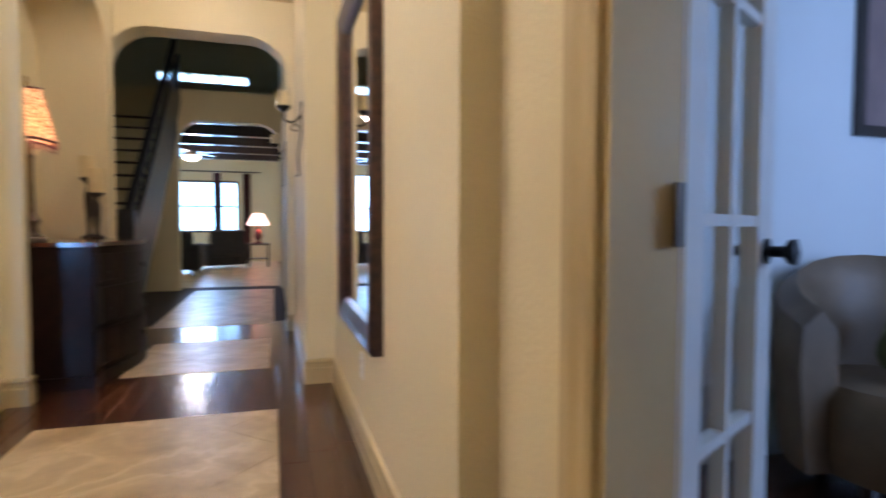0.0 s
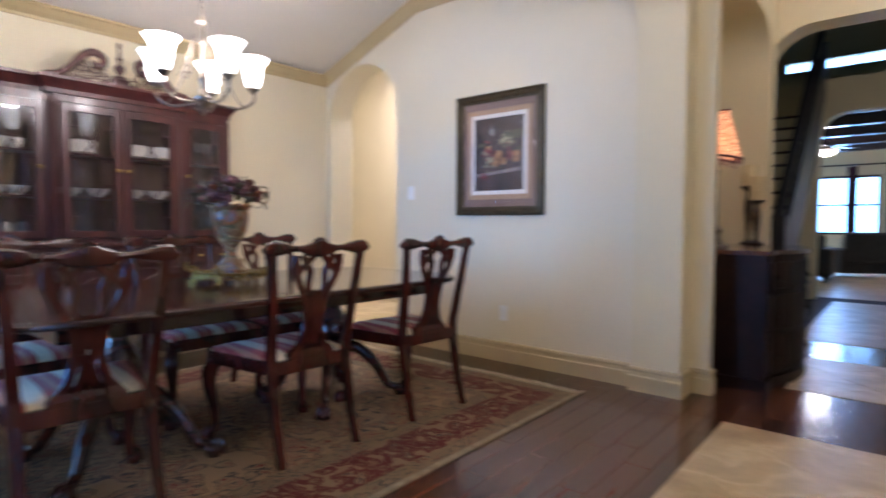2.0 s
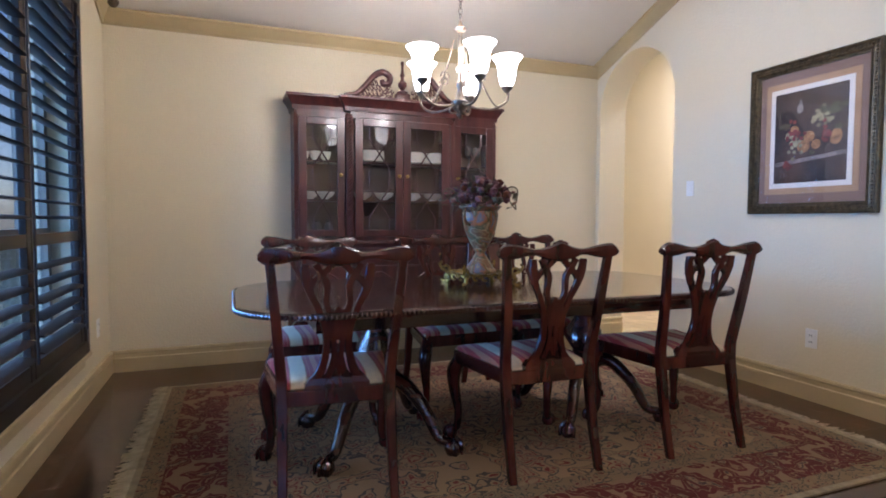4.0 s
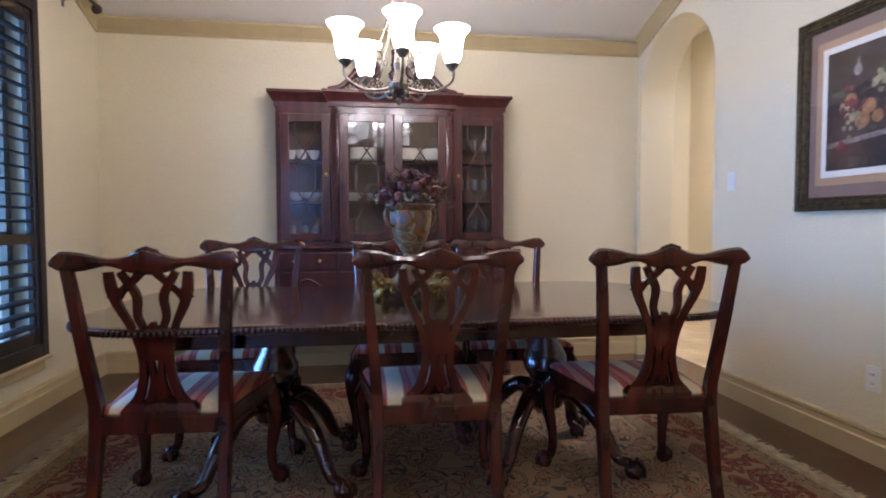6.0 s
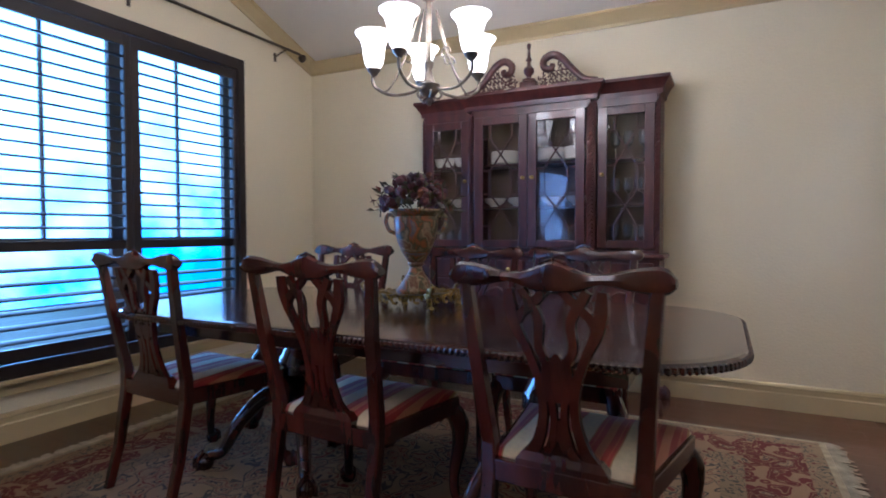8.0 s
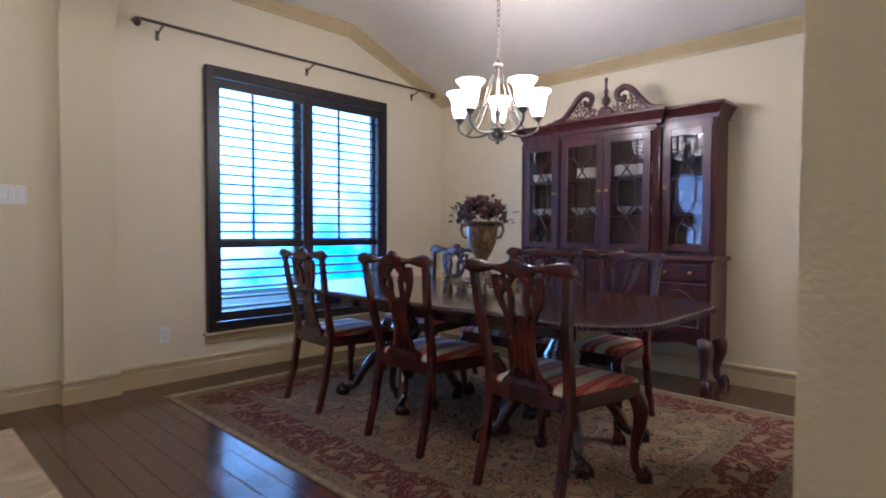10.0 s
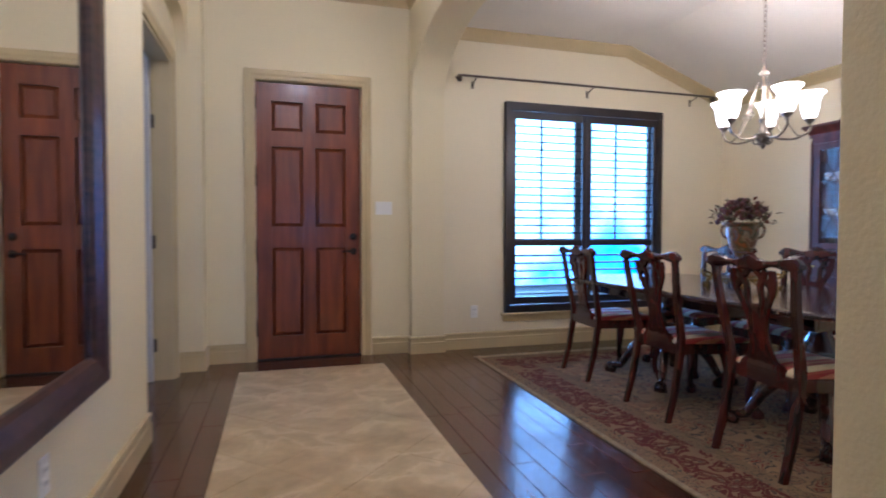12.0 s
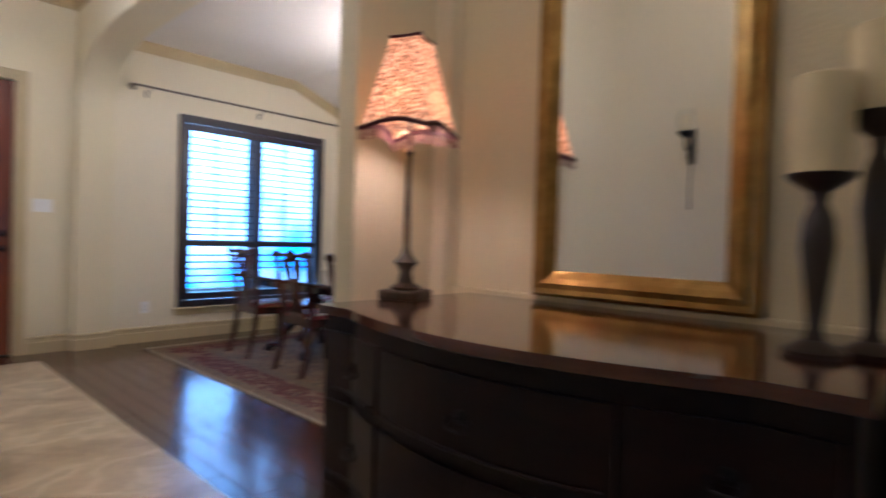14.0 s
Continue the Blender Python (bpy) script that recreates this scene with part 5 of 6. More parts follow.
# ---- study doorway with an open glazed door ----
casing(S0, S1, SZ, Matrix.Translation((RX + 0.001, 0, 0)) @ pose(0, 0, 0, 0, 0, 90) @ Matrix.Translation((0, 0, 0)), "trim_study_door")
bm = bmesh.new()
box(RX - 0.14, RX, S0 - 0.002, S0 + 0.018, 0, SZ - 0.02, 0, bm)
box(RX - 0.14, RX, S1 - 0.018, S1 + 0.002, 0, SZ - 0.02, 0, bm)
box(RX - 0.14, RX, S0 - 0.002, S1 + 0.002, SZ - 0.02, SZ + 0.002, 0, bm)
structure("trim_study_jamb", bm, TRIM, "tan painted door jamb")
WPAINT = mat("white_door_paint", (0.62, 0.60, 0.56), 0.4, 0, 0.04)


def glazed_leaf(name, label, m, w=0.5, h=2.4):
    d = tagged(thing(name, label, "door", m), kind="structure")
    bm = bmesh.new()
    for b in ((0, 0.1, 0, h), (w - 0.1, w, 0, h), (0.1, w - 0.1, 0, 0.22), (0.1, w - 0.1, h - 0.12, h)):
        box(b[0], b[1], 0, 0.038, b[2], b[3], 0.002, bm)
    part("door_frame", bm, WPAINT, d)
    bm = box(w / 2 - 0.011, w / 2 + 0.011, 0.004, 0.034, 0.22, h - 0.12)
    for k in range(1, 5):
        z = 0.22 + k * (h - 0.34) / 5
        box(0.1, w - 0.1, 0.005, 0.033, z - 0.011, z + 0.011, 0, bm)
    part("muntins", bm, WPAINT, d)
    p = part("pane", box(0.1, w - 0.1, 0.017, 0.021, 0.22, h - 0.12), GLASS, d)
    p.visible_shadow = False
    for s in (-1, 1):
        bm = lathe([(0, 0), (0.028, 0), (0.028, 0.006), (0.012, 0.01), (0.012, 0.035), (0.026, 0.045), (0.028, 0.058), (0, 0.066)], 16)
        moved(bm, pose(w - 0.05, 0.019 + s * 0.019, 0.98, -90 * s))
        part("knob", bm, IRON, d, "dark knob", True)
    for z in (0.22, 1.0, 1.9):
        part("hinge", box(-0.025, 0.006, -0.004, 0.002, z, z + 0.1, 0.001), BRONZE, d, "bronze hinge")
    return d


glazed_leaf("door_2", "white glazed study door standing open into the study", pose(RX - 0.13, S0 + 0.02, 0.006, 0, 0, 180 + 28))
glazed_leaf("door_3", "white glazed study door folded open beside the window wall", pose(RX - 0.13, S1 - 0.06, 0.006, 0, 0, 180 - 8))
STUDYW = mat("pale_blue_grey_plaster", (0.60, 0.62, 0.62), 0.8, 0, 0.05, 0.7, 130, 0.28, 0.004)
structure("wall_study_back", box(-3.4, RX - 0.14, -2.75, -2.6, 0, Z_C), STUDYW, "pale plaster study wall")
structure("wall_study_far", box(-3.4, -3.25, -2.6, 0.2, 0, Z_C), STUDYW, "pale plaster far study wall")
structure("wall_study_front", box(-3.25, -0.35, 0.0, 0.2, 0, Z_C), STUDYW, "pale plaster study front wall")
structure("ceiling_study", box(-3.4, RX - 0.14, -2.75, 0.2, 2.75, 2.85), CEIL, "white study ceiling")
sp = thing("study_picture", "dark framed picture on the study wall", "picture", pose(-2.55, -2.6, 1.85, 0, 0, 180))
picture_frame(sp, 0.3, 0.38, [(0, 0), (0.025, 0), (0.025, 0.05), (0, 0.05)], DARKW)
part("print", box(-0.25, 0.25, -0.012, -0.002, -0.33, 0.33), mat("dim_print", (0.22, 0.14, 0.13), 0.6), sp, "muted brown print")
LEATH = mat("tan_leather", (0.19, 0.115, 0.06), 0.5, 0, 0.2, 5, 90, 0.3)
GREENC = mat("olive_cushion", (0.16, 0.17, 0.05), 0.9, 0, 0.2, 12, 160, 0.4)
ac = thing("armchair", "brown leather club armchair with a green cushion in the study", "armchair", pose(-1.95, -2.12, 0, 0, 0, 60))
rings = []
for k in range(13):
    a = radians(-110 + 220 * k / 12)
    ring = []
    for r, z in ((0.30, 0.12), (0.42, 0.12), (0.46, 0.5), (0.45, 0.72 + 0.14 * math.cos(a)), (0.38, 0.78 + 0.14 * math.cos(a)), (0.31, 0.7 + 0.12 * math.cos(a))):
        ring.append((-r * math.cos(a), r * math.sin(a), z))
    rings.append(ring)
part("tub_back", loft(rings), LEATH, ac, "curved leather back and arms", True)
part("seat", lathe([(0, 0.12), (0.32, 0.12), (0.34, 0.2), (0.34, 0.4), (0.3, 0.45), (0, 0.46)], 20), LEATH, ac, "", True)
for x, y in ((0.2, 0.22), (0.2, -0.22), (-0.22, 0.2), (-0.22, -0.2)):
    part("foot", lathe([(0.02, 0), (0.03, 0.12)], 10, at=(x, y, 0)), DARKW, ac)
cu = mesh_ob("cushion", moved(lathe([(0, -0.09), (0.1, -0.08), (0.2, -0.02), (0.21, 0.0), (0.2, 0.02), (0.1, 0.08), (0, 0.09)], 18), pose(-1.98, -2.08, 0.66, 50, 0, 60)), GREENC, True)
tagged(cu, "olive green round cushion on the leather armchair", "cushion")

# ---- bow-front chest in the niche: local x along the wall, front -y ----
CHX, CHY, CW, CD, CZ = 2.18, -5.345, 0.70, 0.865, 0.93
cs = thing("chest_of_drawers", "dark mahogany bow-front chest of drawers in the niche", "chest", pose(CHX, CHY, 0, 0, 0, -90))
# body wood is set several times darker than the top
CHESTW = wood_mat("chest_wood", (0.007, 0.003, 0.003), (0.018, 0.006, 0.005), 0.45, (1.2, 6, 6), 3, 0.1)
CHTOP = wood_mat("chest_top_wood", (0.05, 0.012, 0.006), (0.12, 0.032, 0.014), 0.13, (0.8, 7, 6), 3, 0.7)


def bow(x, d, w=CW):
    """Front line of the chest: straight ends, then a shallow swelling."""
    u = min(1.0, abs(x) / w)
    return -d - 0.12 * max(0.0, math.cos(min(1.0, u / 0.78) * math.pi / 2)) ** 0.9


def bow_slab(w, d, z0, z1, n=28, x0=None, x1=None, back=0.0):
    a, b = (-w if x0 is None else x0), (w if x1 is None else x1)
    xs = [a + (b - a) * k / n for k in range(n + 1)]
    front = [(x, bow(x, d)) for x in xs]
    return prism(front + [(b, back), (a, back)], "z", z0, z1)


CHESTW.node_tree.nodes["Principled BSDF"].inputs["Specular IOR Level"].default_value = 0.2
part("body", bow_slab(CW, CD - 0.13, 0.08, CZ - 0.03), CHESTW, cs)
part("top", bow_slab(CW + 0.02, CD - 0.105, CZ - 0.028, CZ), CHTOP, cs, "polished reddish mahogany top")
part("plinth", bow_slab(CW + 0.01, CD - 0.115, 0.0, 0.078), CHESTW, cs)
for z0, z1, cols in ((0.66, 0.85, ((-0.68, -0.36), (-0.34, 0.34), (0.36, 0.68))), (0.39, 0.63, ((-0.68, -0.36), (-0.34, 0.34), (0.36, 0.68))), (0.11, 0.36, ((-0.68, -0.36), (-0.34, 0.34), (0.36, 0.68)))):
    for a, b in cols:
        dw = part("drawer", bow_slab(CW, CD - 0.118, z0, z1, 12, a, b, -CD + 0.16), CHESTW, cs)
        xm = (a + b) / 2
        yb = bow(xm, CD - 0.118)
        bm = moved(lathe([(0, 0), (0.018, 0), (0.016, 0.004), (0.006, 0.008), (0, 0.02)], 12), pose(xm, yb, (z0 + z1) / 2, 90))
        tube(spline([(xm - 0.03, yb - 0.006, (z0 + z1) / 2), (xm - 0.02, yb - 0.02, (z0 + z1) / 2 - 0.025), (xm + 0.02, yb - 0.02, (z0 + z1) / 2 - 0.025), (xm + 0.03, yb - 0.006, (z0 + z1) / 2)], 4), 0.004, 6, bm)
        part("pull", bm, IRON, dw, "aged bronze bail pull", True)
        part("moulding", tube([(a + 0.02, bow(a + 0.02, CD - 0.112), z0 + 0.02)] + [(a + (b - a) * k / 10, bow(a + (b - a) * k / 10, CD - 0.112), z0 + 0.015) for k in range(1, 10)] + [(b - 0.02, bow(b - 0.02, CD - 0.112), z0 + 0.02)], 0.005, 6), CHESTW, dw, "", True)
# ledge at the back of the niche
structure("trim_niche_ledge", box(2.185, 2.22, NI0, NI1, 0.905, 0.95, 0.006), WALL, "plaster ledge along the back of the niche")

# ---- table lamp on the chest ----
LX, LY = 1.77, -4.67
lp = thing("table_lamp", "bronze stick lamp with a lit beaded square shade, on the chest", "lamp", pose(LX, LY, CZ))
part("base", moved(box(-0.075, 0.075, -0.075, 0.075, 0, 0.035, 0.008), pose(0, 0, 0, 0, 0, 20)), BRONZE, lp)
part("stem", lathe([(0.05, 0.035), (0.055, 0.045), (0.03, 0.06), (0.022, 0.10), (0.035, 0.125), (0.045, 0.135), (0.03, 0.15), (0.02, 0.165), (0.012, 0.19), (0.013, 0.26), (0.010, 0.40), (0.010, 0.52), (0.018, 0.535), (0.008, 0.55), (0.006, 0.84), (0, 0.85)], 16), BRONZE, lp, "", True)
SHADE = ramp_mat("beaded_amber_shade", [(0.0, (0.05, 0.010, 0.005)), (0.3, (0.30, 0.10, 0.035)), (0.5, (0.75, 0.38, 0.16)), (0.75, (1.0, 0.68, 0.38))], "voronoi", 95, 0.7, 0.6)
_n = SHADE.node_tree.nodes
_n["Principled BSDF"].inputs["Transmission Weight"].default_value = 0.0
_ramp = [k for k in _n if k.bl_idname == "ShaderNodeValToRGB"][-1]
SHADE.node_tree.links.new(_ramp.outputs[0], _n["Principled BSDF"].inputs["Emission Color"])
_n["Principled BSDF"].inputs["Emission Strength"].default_value = 0.55
ZS0, ZS1 = 0.60, 0.94


def sq(h, z, sag=0.0, n=6):
    out = []
    c = [(-h, -h), (h, -h), (h, h), (-h, h)]
    for i in range(4):
        for k in range(n):
            u = k / n
            x = c[i][0] + (c[(i + 1) % 4][0] - c[i][0]) * u
            y = c[i][1] + (c[(i + 1) % 4][1] - c[i][1]) * u
            f = 1 - 0.12 * math.sin(math.pi * u)
            out.append((x * f, y * f, z + sag * math.sin(math.pi * u)))
    return out


t = bmesh.new()
rings = [[t.verts.new(q) for q in sq(h, z, sg)] for h, z, sg in ((0.132, ZS0, 0.03), (0.116, ZS0 + 0.07, 0.02), (0.094, ZS0 + 0.17, 0), (0.074, ZS0 + 0.26, 0), (0.058, ZS1, 0))]
for a, b in zip(rings, rings[1:]):
    for k in range(len(a)):
        t.faces.new((a[k], a[(k + 1) % len(a)], b[(k + 1) % len(b)], b[k]))
bmesh.ops.solidify(t, geom=t.faces[:], thickness=0.003)
sd = part("shade", moved(t, pose(0, 0, 0, 0, 0, 20)), SHADE, lp, "amber beaded square bell shade, lit", True)
MAROON = mat("maroon_trim", (0.10, 0.012, 0.018), 0.7, 0, 0.2)
edge = [Vector(q) for q in sq(0.133, ZS0 + 0.004, 0.03)]
part("shade_trim", moved(tube([*edge, edge[0]], 0.009, 6), pose(0, 0, 0, 0, 0, 20)), MAROON, sd, "maroon braid round the shade", True)
part("shade_top_trim", moved(tube([*[Vector(q) for q in sq(0.059, ZS1)], Vector(sq(0.059, ZS1)[0])], 0.006, 6), pose(0, 0, 0, 0, 0, 20)), MAROON, sd, "", True)
bm = bmesh.new()
r5 = random.Random(3)
for i in range(len(edge)):
    for k in range(4):
        p = edge[i].lerp(edge[(i + 1) % len(edge)], k / 4)
        L = r5.uniform(0.03, 0.045)
        tube([p, p - Vector((0, 0, L))], 0.0022, 4, bm)
        lathe([(0, -0.006), (0.0045, 0), (0, 0.006)], 6, bm, p - Vector((0, 0, L)))
part("bead_fringe", moved(bm, pose(0, 0, 0, 0, 0, 20)), mat("rose_glass_beads", (0.42, 0.22, 0.20), 0.2, 0, 0.3, 60, 90), sd, "hanging rose bead fringe")
lamp("table_lamp_bulb", "POINT", pose(LX + 0.03, LY, CZ + 0.70), 24, (1.0, 0.66, 0.48), 0.03)
for bx in (-0.04, 0.04):
    part("bulb", lathe([(0, 0.66), (0.022, 0.68), (0.026, 0.71), (0.012, 0.74), (0, 0.75)], 12, at=(bx, 0, 0)), glow_mat("lit_bulb", (1.0, 0.72, 0.45), 25), lp, "lit bulb", True)

# ---- gilt mirror standing on the chest ----
gm = thing("gilt_mirror", "tall gilt-framed mirror standing on the niche ledge", "mirror", pose(2.185, -5.345, 0.951 + 0.62, 0, 0, -90))
picture_frame(gm, 0.39, 0.62, [(0, 0), (0.02, 0), (0.034, 0.012), (0.03, 0.03), (0.04, 0.05), (0.03, 0.07), (0.018, 0.085), (0.01, 0.10), (0, 0.10)], GOLD)
part("mirror_glass", box(-0.293, 0.293, -0.012, -0.006, -0.523, 0.523), MIRROR, gm, "clear mirror glass")


# ---- candlesticks on the chest ----
def candlestick(x, y, h, ch_, label):
    c = thing("candlestick", label, "candlestick", pose(x, y, CZ), "candlesticks on the chest")
    part("stand", lathe([(0.0, 0), (0.06, 0), (0.062, 0.012), (0.04, 0.025), (0.02, 0.035), (0.014, 0.06), (0.022, h * 0.35), (0.034, h * 0.6), (0.03, h * 0.75), (0.016, h * 0.84), (0.02, h * 0.9), (0.06, h * 0.97), (0.066, h), (0, h)], 18), DARKW, c, "dark turned wooden stand", True)
    part("candle", lathe([(0, h), (0.058, h), (0.058, h + ch_), (0.05, h + ch_ + 0.005), (0, h + ch_ - 0.003)], 20), CANDLE, c, "ivory pillar candle", True)


candlestick(1.76, -5.93, 0.38, 0.20, "dark turned candlestick with an ivory pillar candle")
candlestick(1.84, -6.02, 0.51, 0.18, "taller dark turned candlestick with an ivory pillar candle")

# ---- passage beyond the dining room ----
PT = mat("passage_plaster", (0.70, 0.62, 0.44), 0.8, 0, 0.05, 0.7, 130, 0.28, 0.004)
structure("wall_passage_far", box(2.5, 7.5, -6.1, -5.95, 0, 3.4), PT, "cream plaster passage wall")
structure("wall_passage_end", box(7.4, 7.55, -5.95, -4.5, 0, 3.4), PT, "cream plaster end of the passage")
structure("wall_passage_side", box(X_H, 7.4, -4.5, -4.35, 0, 3.4), PT, "cream plaster passage side wall")
structure("ceiling_passage", box(2.4, 7.5, -6.1, -4.5, 3.4, 3.5), CEIL, "white passage ceiling")
pp = thing("passage_picture", "narrow dark framed picture on the passage wall", "picture", pose(5.6, -5.95, 1.55, 0, 0, 180))
picture_frame(pp, 0.22, 0.36, [(0, 0), (0.03, 0), (0.03, 0.05), (0, 0.05)], DARKW)
part("print", box(-0.17, 0.17, -0.012, -0.002, -0.31, 0.31), mat("dim_sepia_print", (0.25, 0.2, 0.13), 0.6), pp, "muted sepia print")

# ---- stair hall and living room beyond the arch ----
YB, YE, ZH = -10.3, -17.9, 6.4
structure("wall_stair_right", box(0.0, 0.2, YB, Y_A - 0.3, 0, ZH), WALL, "cream plaster wall of the stair hall")
structure("wall_stair_left", box(5.0, 5.2, YE, Y_A - 0.3, 0, ZH), WALL, "cream plaster far side of the stair hall")
bm = prism(arch_outline(0.0, 5.2, 0, 3.2, 0.24, 1.79, 2.38, 2.72, 8), "y", YB - 0.25, YB)
structure("wall_living_arch", bm, WALL, "cream plaster wall with a rounded arch to the living room", True)
structure("wall_above_hall", box(-0.3, 5.2, Y_A - 0.3, Y_A - 0.1, 3.9, ZH), WALL, "cream plaster wall high above the hall arch")
structure("wall_hall_side", box(2.36, 5.2, Y_A - 0.3, Y_A - 0.1, 0, 3.9), WALL, "cream plaster wall beside the hall arch")
structure("wall_living_right", box(0.0, 0.15, YE, YB - 0.25, 0, ZH), WALL, "cream plaster living room wall")
# the gloom of the upper storey is put into this ceiling's dark colour
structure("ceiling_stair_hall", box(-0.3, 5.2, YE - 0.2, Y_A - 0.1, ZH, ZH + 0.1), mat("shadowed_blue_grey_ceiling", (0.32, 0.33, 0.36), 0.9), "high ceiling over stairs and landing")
LWX = ((1.94, 2.92), (3.06, 3.7), (1.32, 1.82))
bm = bmesh.new()
xs = [0.0, 1.32, 1.82, 1.94, 2.92, 3.06, 3.7, 5.2]
for a, b in zip(xs, xs[1:]):
    if (a, b) in LWX:
        box(a, b, YE - 0.2, YE, 0, 0.85, 0, bm)
        box(a, b, YE - 0.2, YE, 2.34, 5.12, 0, bm)
    else:
        box(a, b, YE - 0.2, YE, 0, 5.12, 0, bm)
box(0.0, 5.2, YE - 0.2, YE, 5.36, ZH, 0, bm)
box(0.0, 0.98, YE - 0.2, YE, 5.12, 5.36, 0, bm)
box(3.44, 5.2, YE - 0.2, YE, 5.12, 5.36, 0, bm)
structure("wall_living_end", bm, WALL, "cream plaster living room end wall with tall windows")
structure("backdrop_garden", box(-6, 12, YE - 3.05, YE - 3.0, -0.5, 8), sky, "bright overexposed garden outside the living room")
for i, (a, b) in enumerate(LWX):
    w = tagged(thing("window_%d" % (i + 2), "bright living room window in a dark frame", "window"), kind="structure")
    bm = bmesh.new()
    for p in ((a, a + 0.05, 0.85, 2.34), (b - 0.05, b, 0.85, 2.34), (a, b, 0.85, 0.91), (a, b, 2.28, 2.34), (a, b, 1.58, 1.62), ((a + b) / 2 - 0.012, (a + b) / 2 + 0.012, 0.85, 2.34)):
        box(p[0], p[1], YE - 0.08, YE + 0.01, p[2], p[3], 0, bm)
    part("window_frame", bm, SHUT, w)
    g = part("pane", box(a, b, YE - 0.12, YE - 0.115, 0.85, 2.34), GLASS, w)
    g.visible_shadow = False
cw = tagged(thing("window_5", "long clerestory window band high on the end wall", "window"), kind="structure")
bm = bmesh.new()
for k in range(4):
    box(0.98 + k * 0.8, 1.04 + k * 0.8, YE - 0.1, YE, 5.12, 5.36, 0, bm)
part("mullions", bm, SHUT, cw)
RED = mat("dark_red_curtain", (0.09, 0.012, 0.014), 0.85, 0, 0.2, 8, 120)
for x in (1.88, 1.08, 2.99):
    ring0 = [(x - 0.1 + 0.2 * k / 16, YE + 0.1 + 0.025 * math.sin(k * 1.9)) for k in range(17)]
    t = bmesh.new()
    lo = [t.verts.new((*p, 0.03)) for p in ring0]
    hi = [t.verts.new((*p, 2.56)) for p in ring0]
    for k in range(16):
        t.faces.new((lo[k], lo[k + 1], hi[k + 1], hi[k]))
    bmesh.ops.solidify(t, geom=t.faces[:], thickness=0.01)
    tagged(mesh_ob("curtain", t, RED, True), "long dark red curtain beside the living room window", "curtain", "curtains in the living room")
bm = tube([(0.7, YE + 0.1, 2.6), (4.2, YE + 0.1, 2.6)], 0.018, 8)
tagged(mesh_ob("curtain_pole", bm, IRON, True), "black iron curtain pole above the living room windows", "curtain pole")
for k in range(5):
    y = YB - 1.0 - k * 1.4
    tagged(mesh_ob("ceiling_beam", box(0.15, 5.0, y - 0.1, y + 0.1, 2.85, 3.1, 0.01), DARKW), "dark stained wooden ceiling beam", "beam", "beams of the living room")
structure("ceiling_living", box(0.15, 5.0, YE + 0.0, YB - 0.25, 3.1, 3.2), CEIL, "white ceiling between dark beams")
fan = thing("ceiling_fan", "dark ceiling fan with a lit bowl lamp in the living room", "ceiling fan", pose(2.1, -14.3, 0.2))
part("downrod", lathe([(0.02, 2.55), (0.02, 2.9)], 10), BRONZE, fan)
part("motor", lathe([(0, 2.42), (0.12, 2.43), (0.14, 2.5), (0.1, 2.56), (0, 2.57)], 18), BRONZE, fan, "", True)
part("light_bowl", lathe([(0, 2.29), (0.1, 2.31), (0.17, 2.37), (0.18, 2.42), (0, 2.42)], 20), glow_mat("lit_fan_bowl", (1.0, 0.85, 0.66), 5), fan, "lit glass bowl", True)
for k in range(5):
    part("blade", moved(box(0.14, 0.68, -0.06, 0.06, 2.475, 2.485, 0.004), pose(0, 0, 0, 0, 0, 72 * k + 10)), DARKW, fan)
lamp("fan_bulb", "POINT", pose(2.1, -14.3, 2.4), 40, WHITE, 0.1)
SOFA = mat("dark_upholstery", (0.03, 0.026, 0.026), 0.8, 0, 0.2, 8, 120)
PILL = mat("cream_cushion_cloth", (0.45, 0.39, 0.28), 0.9, 0, 0.1, 8, 120)
sf = thing("sofa", "dark upholstered sofa with its back to the hall", "sofa", pose(2.95, -13.6, 0))
for x in (-1.0, 1.0):
    for y in (-0.36, 0.4):
        part("foot", box(x - 0.03, x + 0.03, y - 0.03, y + 0.03, 0.004, 0.125), DARKW, sf)
part("seat", box(-1.0, 0.95, -0.45, 0.3, 0.12, 0.45, 0.05), SOFA, sf)
part("backrest", box(-1.0, 0.95, 0.3, 0.5, 0.12, 0.92, 0.07), SOFA, sf)
for x in (-1.12, 0.95):
    part("arm", box(x, x + 0.2, -0.45, 0.5, 0.1, 0.66, 0.06), SOFA, sf)
ar = thing("armchair", "dark upholstered armchair beside the living room window", "armchair", pose(1.6, -15.1, 0, 0, 0, 30))
part("seat", box(-0.4, 0.4, -0.4, 0.4, 0.1, 0.45, 0.05), SOFA, ar)
part("backrest", box(-0.4, 0.4, 0.3, 0.48, 0.3, 0.95, 0.06), SOFA, ar)
for x in (-0.48, 0.34):
    part("arm", box(x, x + 0.14, -0.4, 0.45, 0.1, 0.62, 0.05), SOFA, ar)
tagged(mesh_ob("pillow", moved(box(-0.24, 0.24, -0.08, 0.08, -0.2, 0.2, 0.07, seg=3), pose(1.63, -14.95, 0.68, -15, 0, 30)), PILL, True), "cream cushion on the dark armchair", "cushion")
et = thing("end_table", "small dark wooden end table under a lamp", "table", pose(0.72, -15.6, 0))
part("tabletop", box(-0.28, 0.28, -0.28, 0.28, 0.56, 0.6, 0.006), DARKW, et)
part("shelf", box(-0.25, 0.25, -0.25, 0.25, 0.2, 0.22), DARKW, et)
for x in (-0.24, 0.24):
    for y in (-0.24, 0.24):
        part("leg", box(x - 0.025, x + 0.025, y - 0.025, y + 0.025, 0, 0.56), DARKW, et)
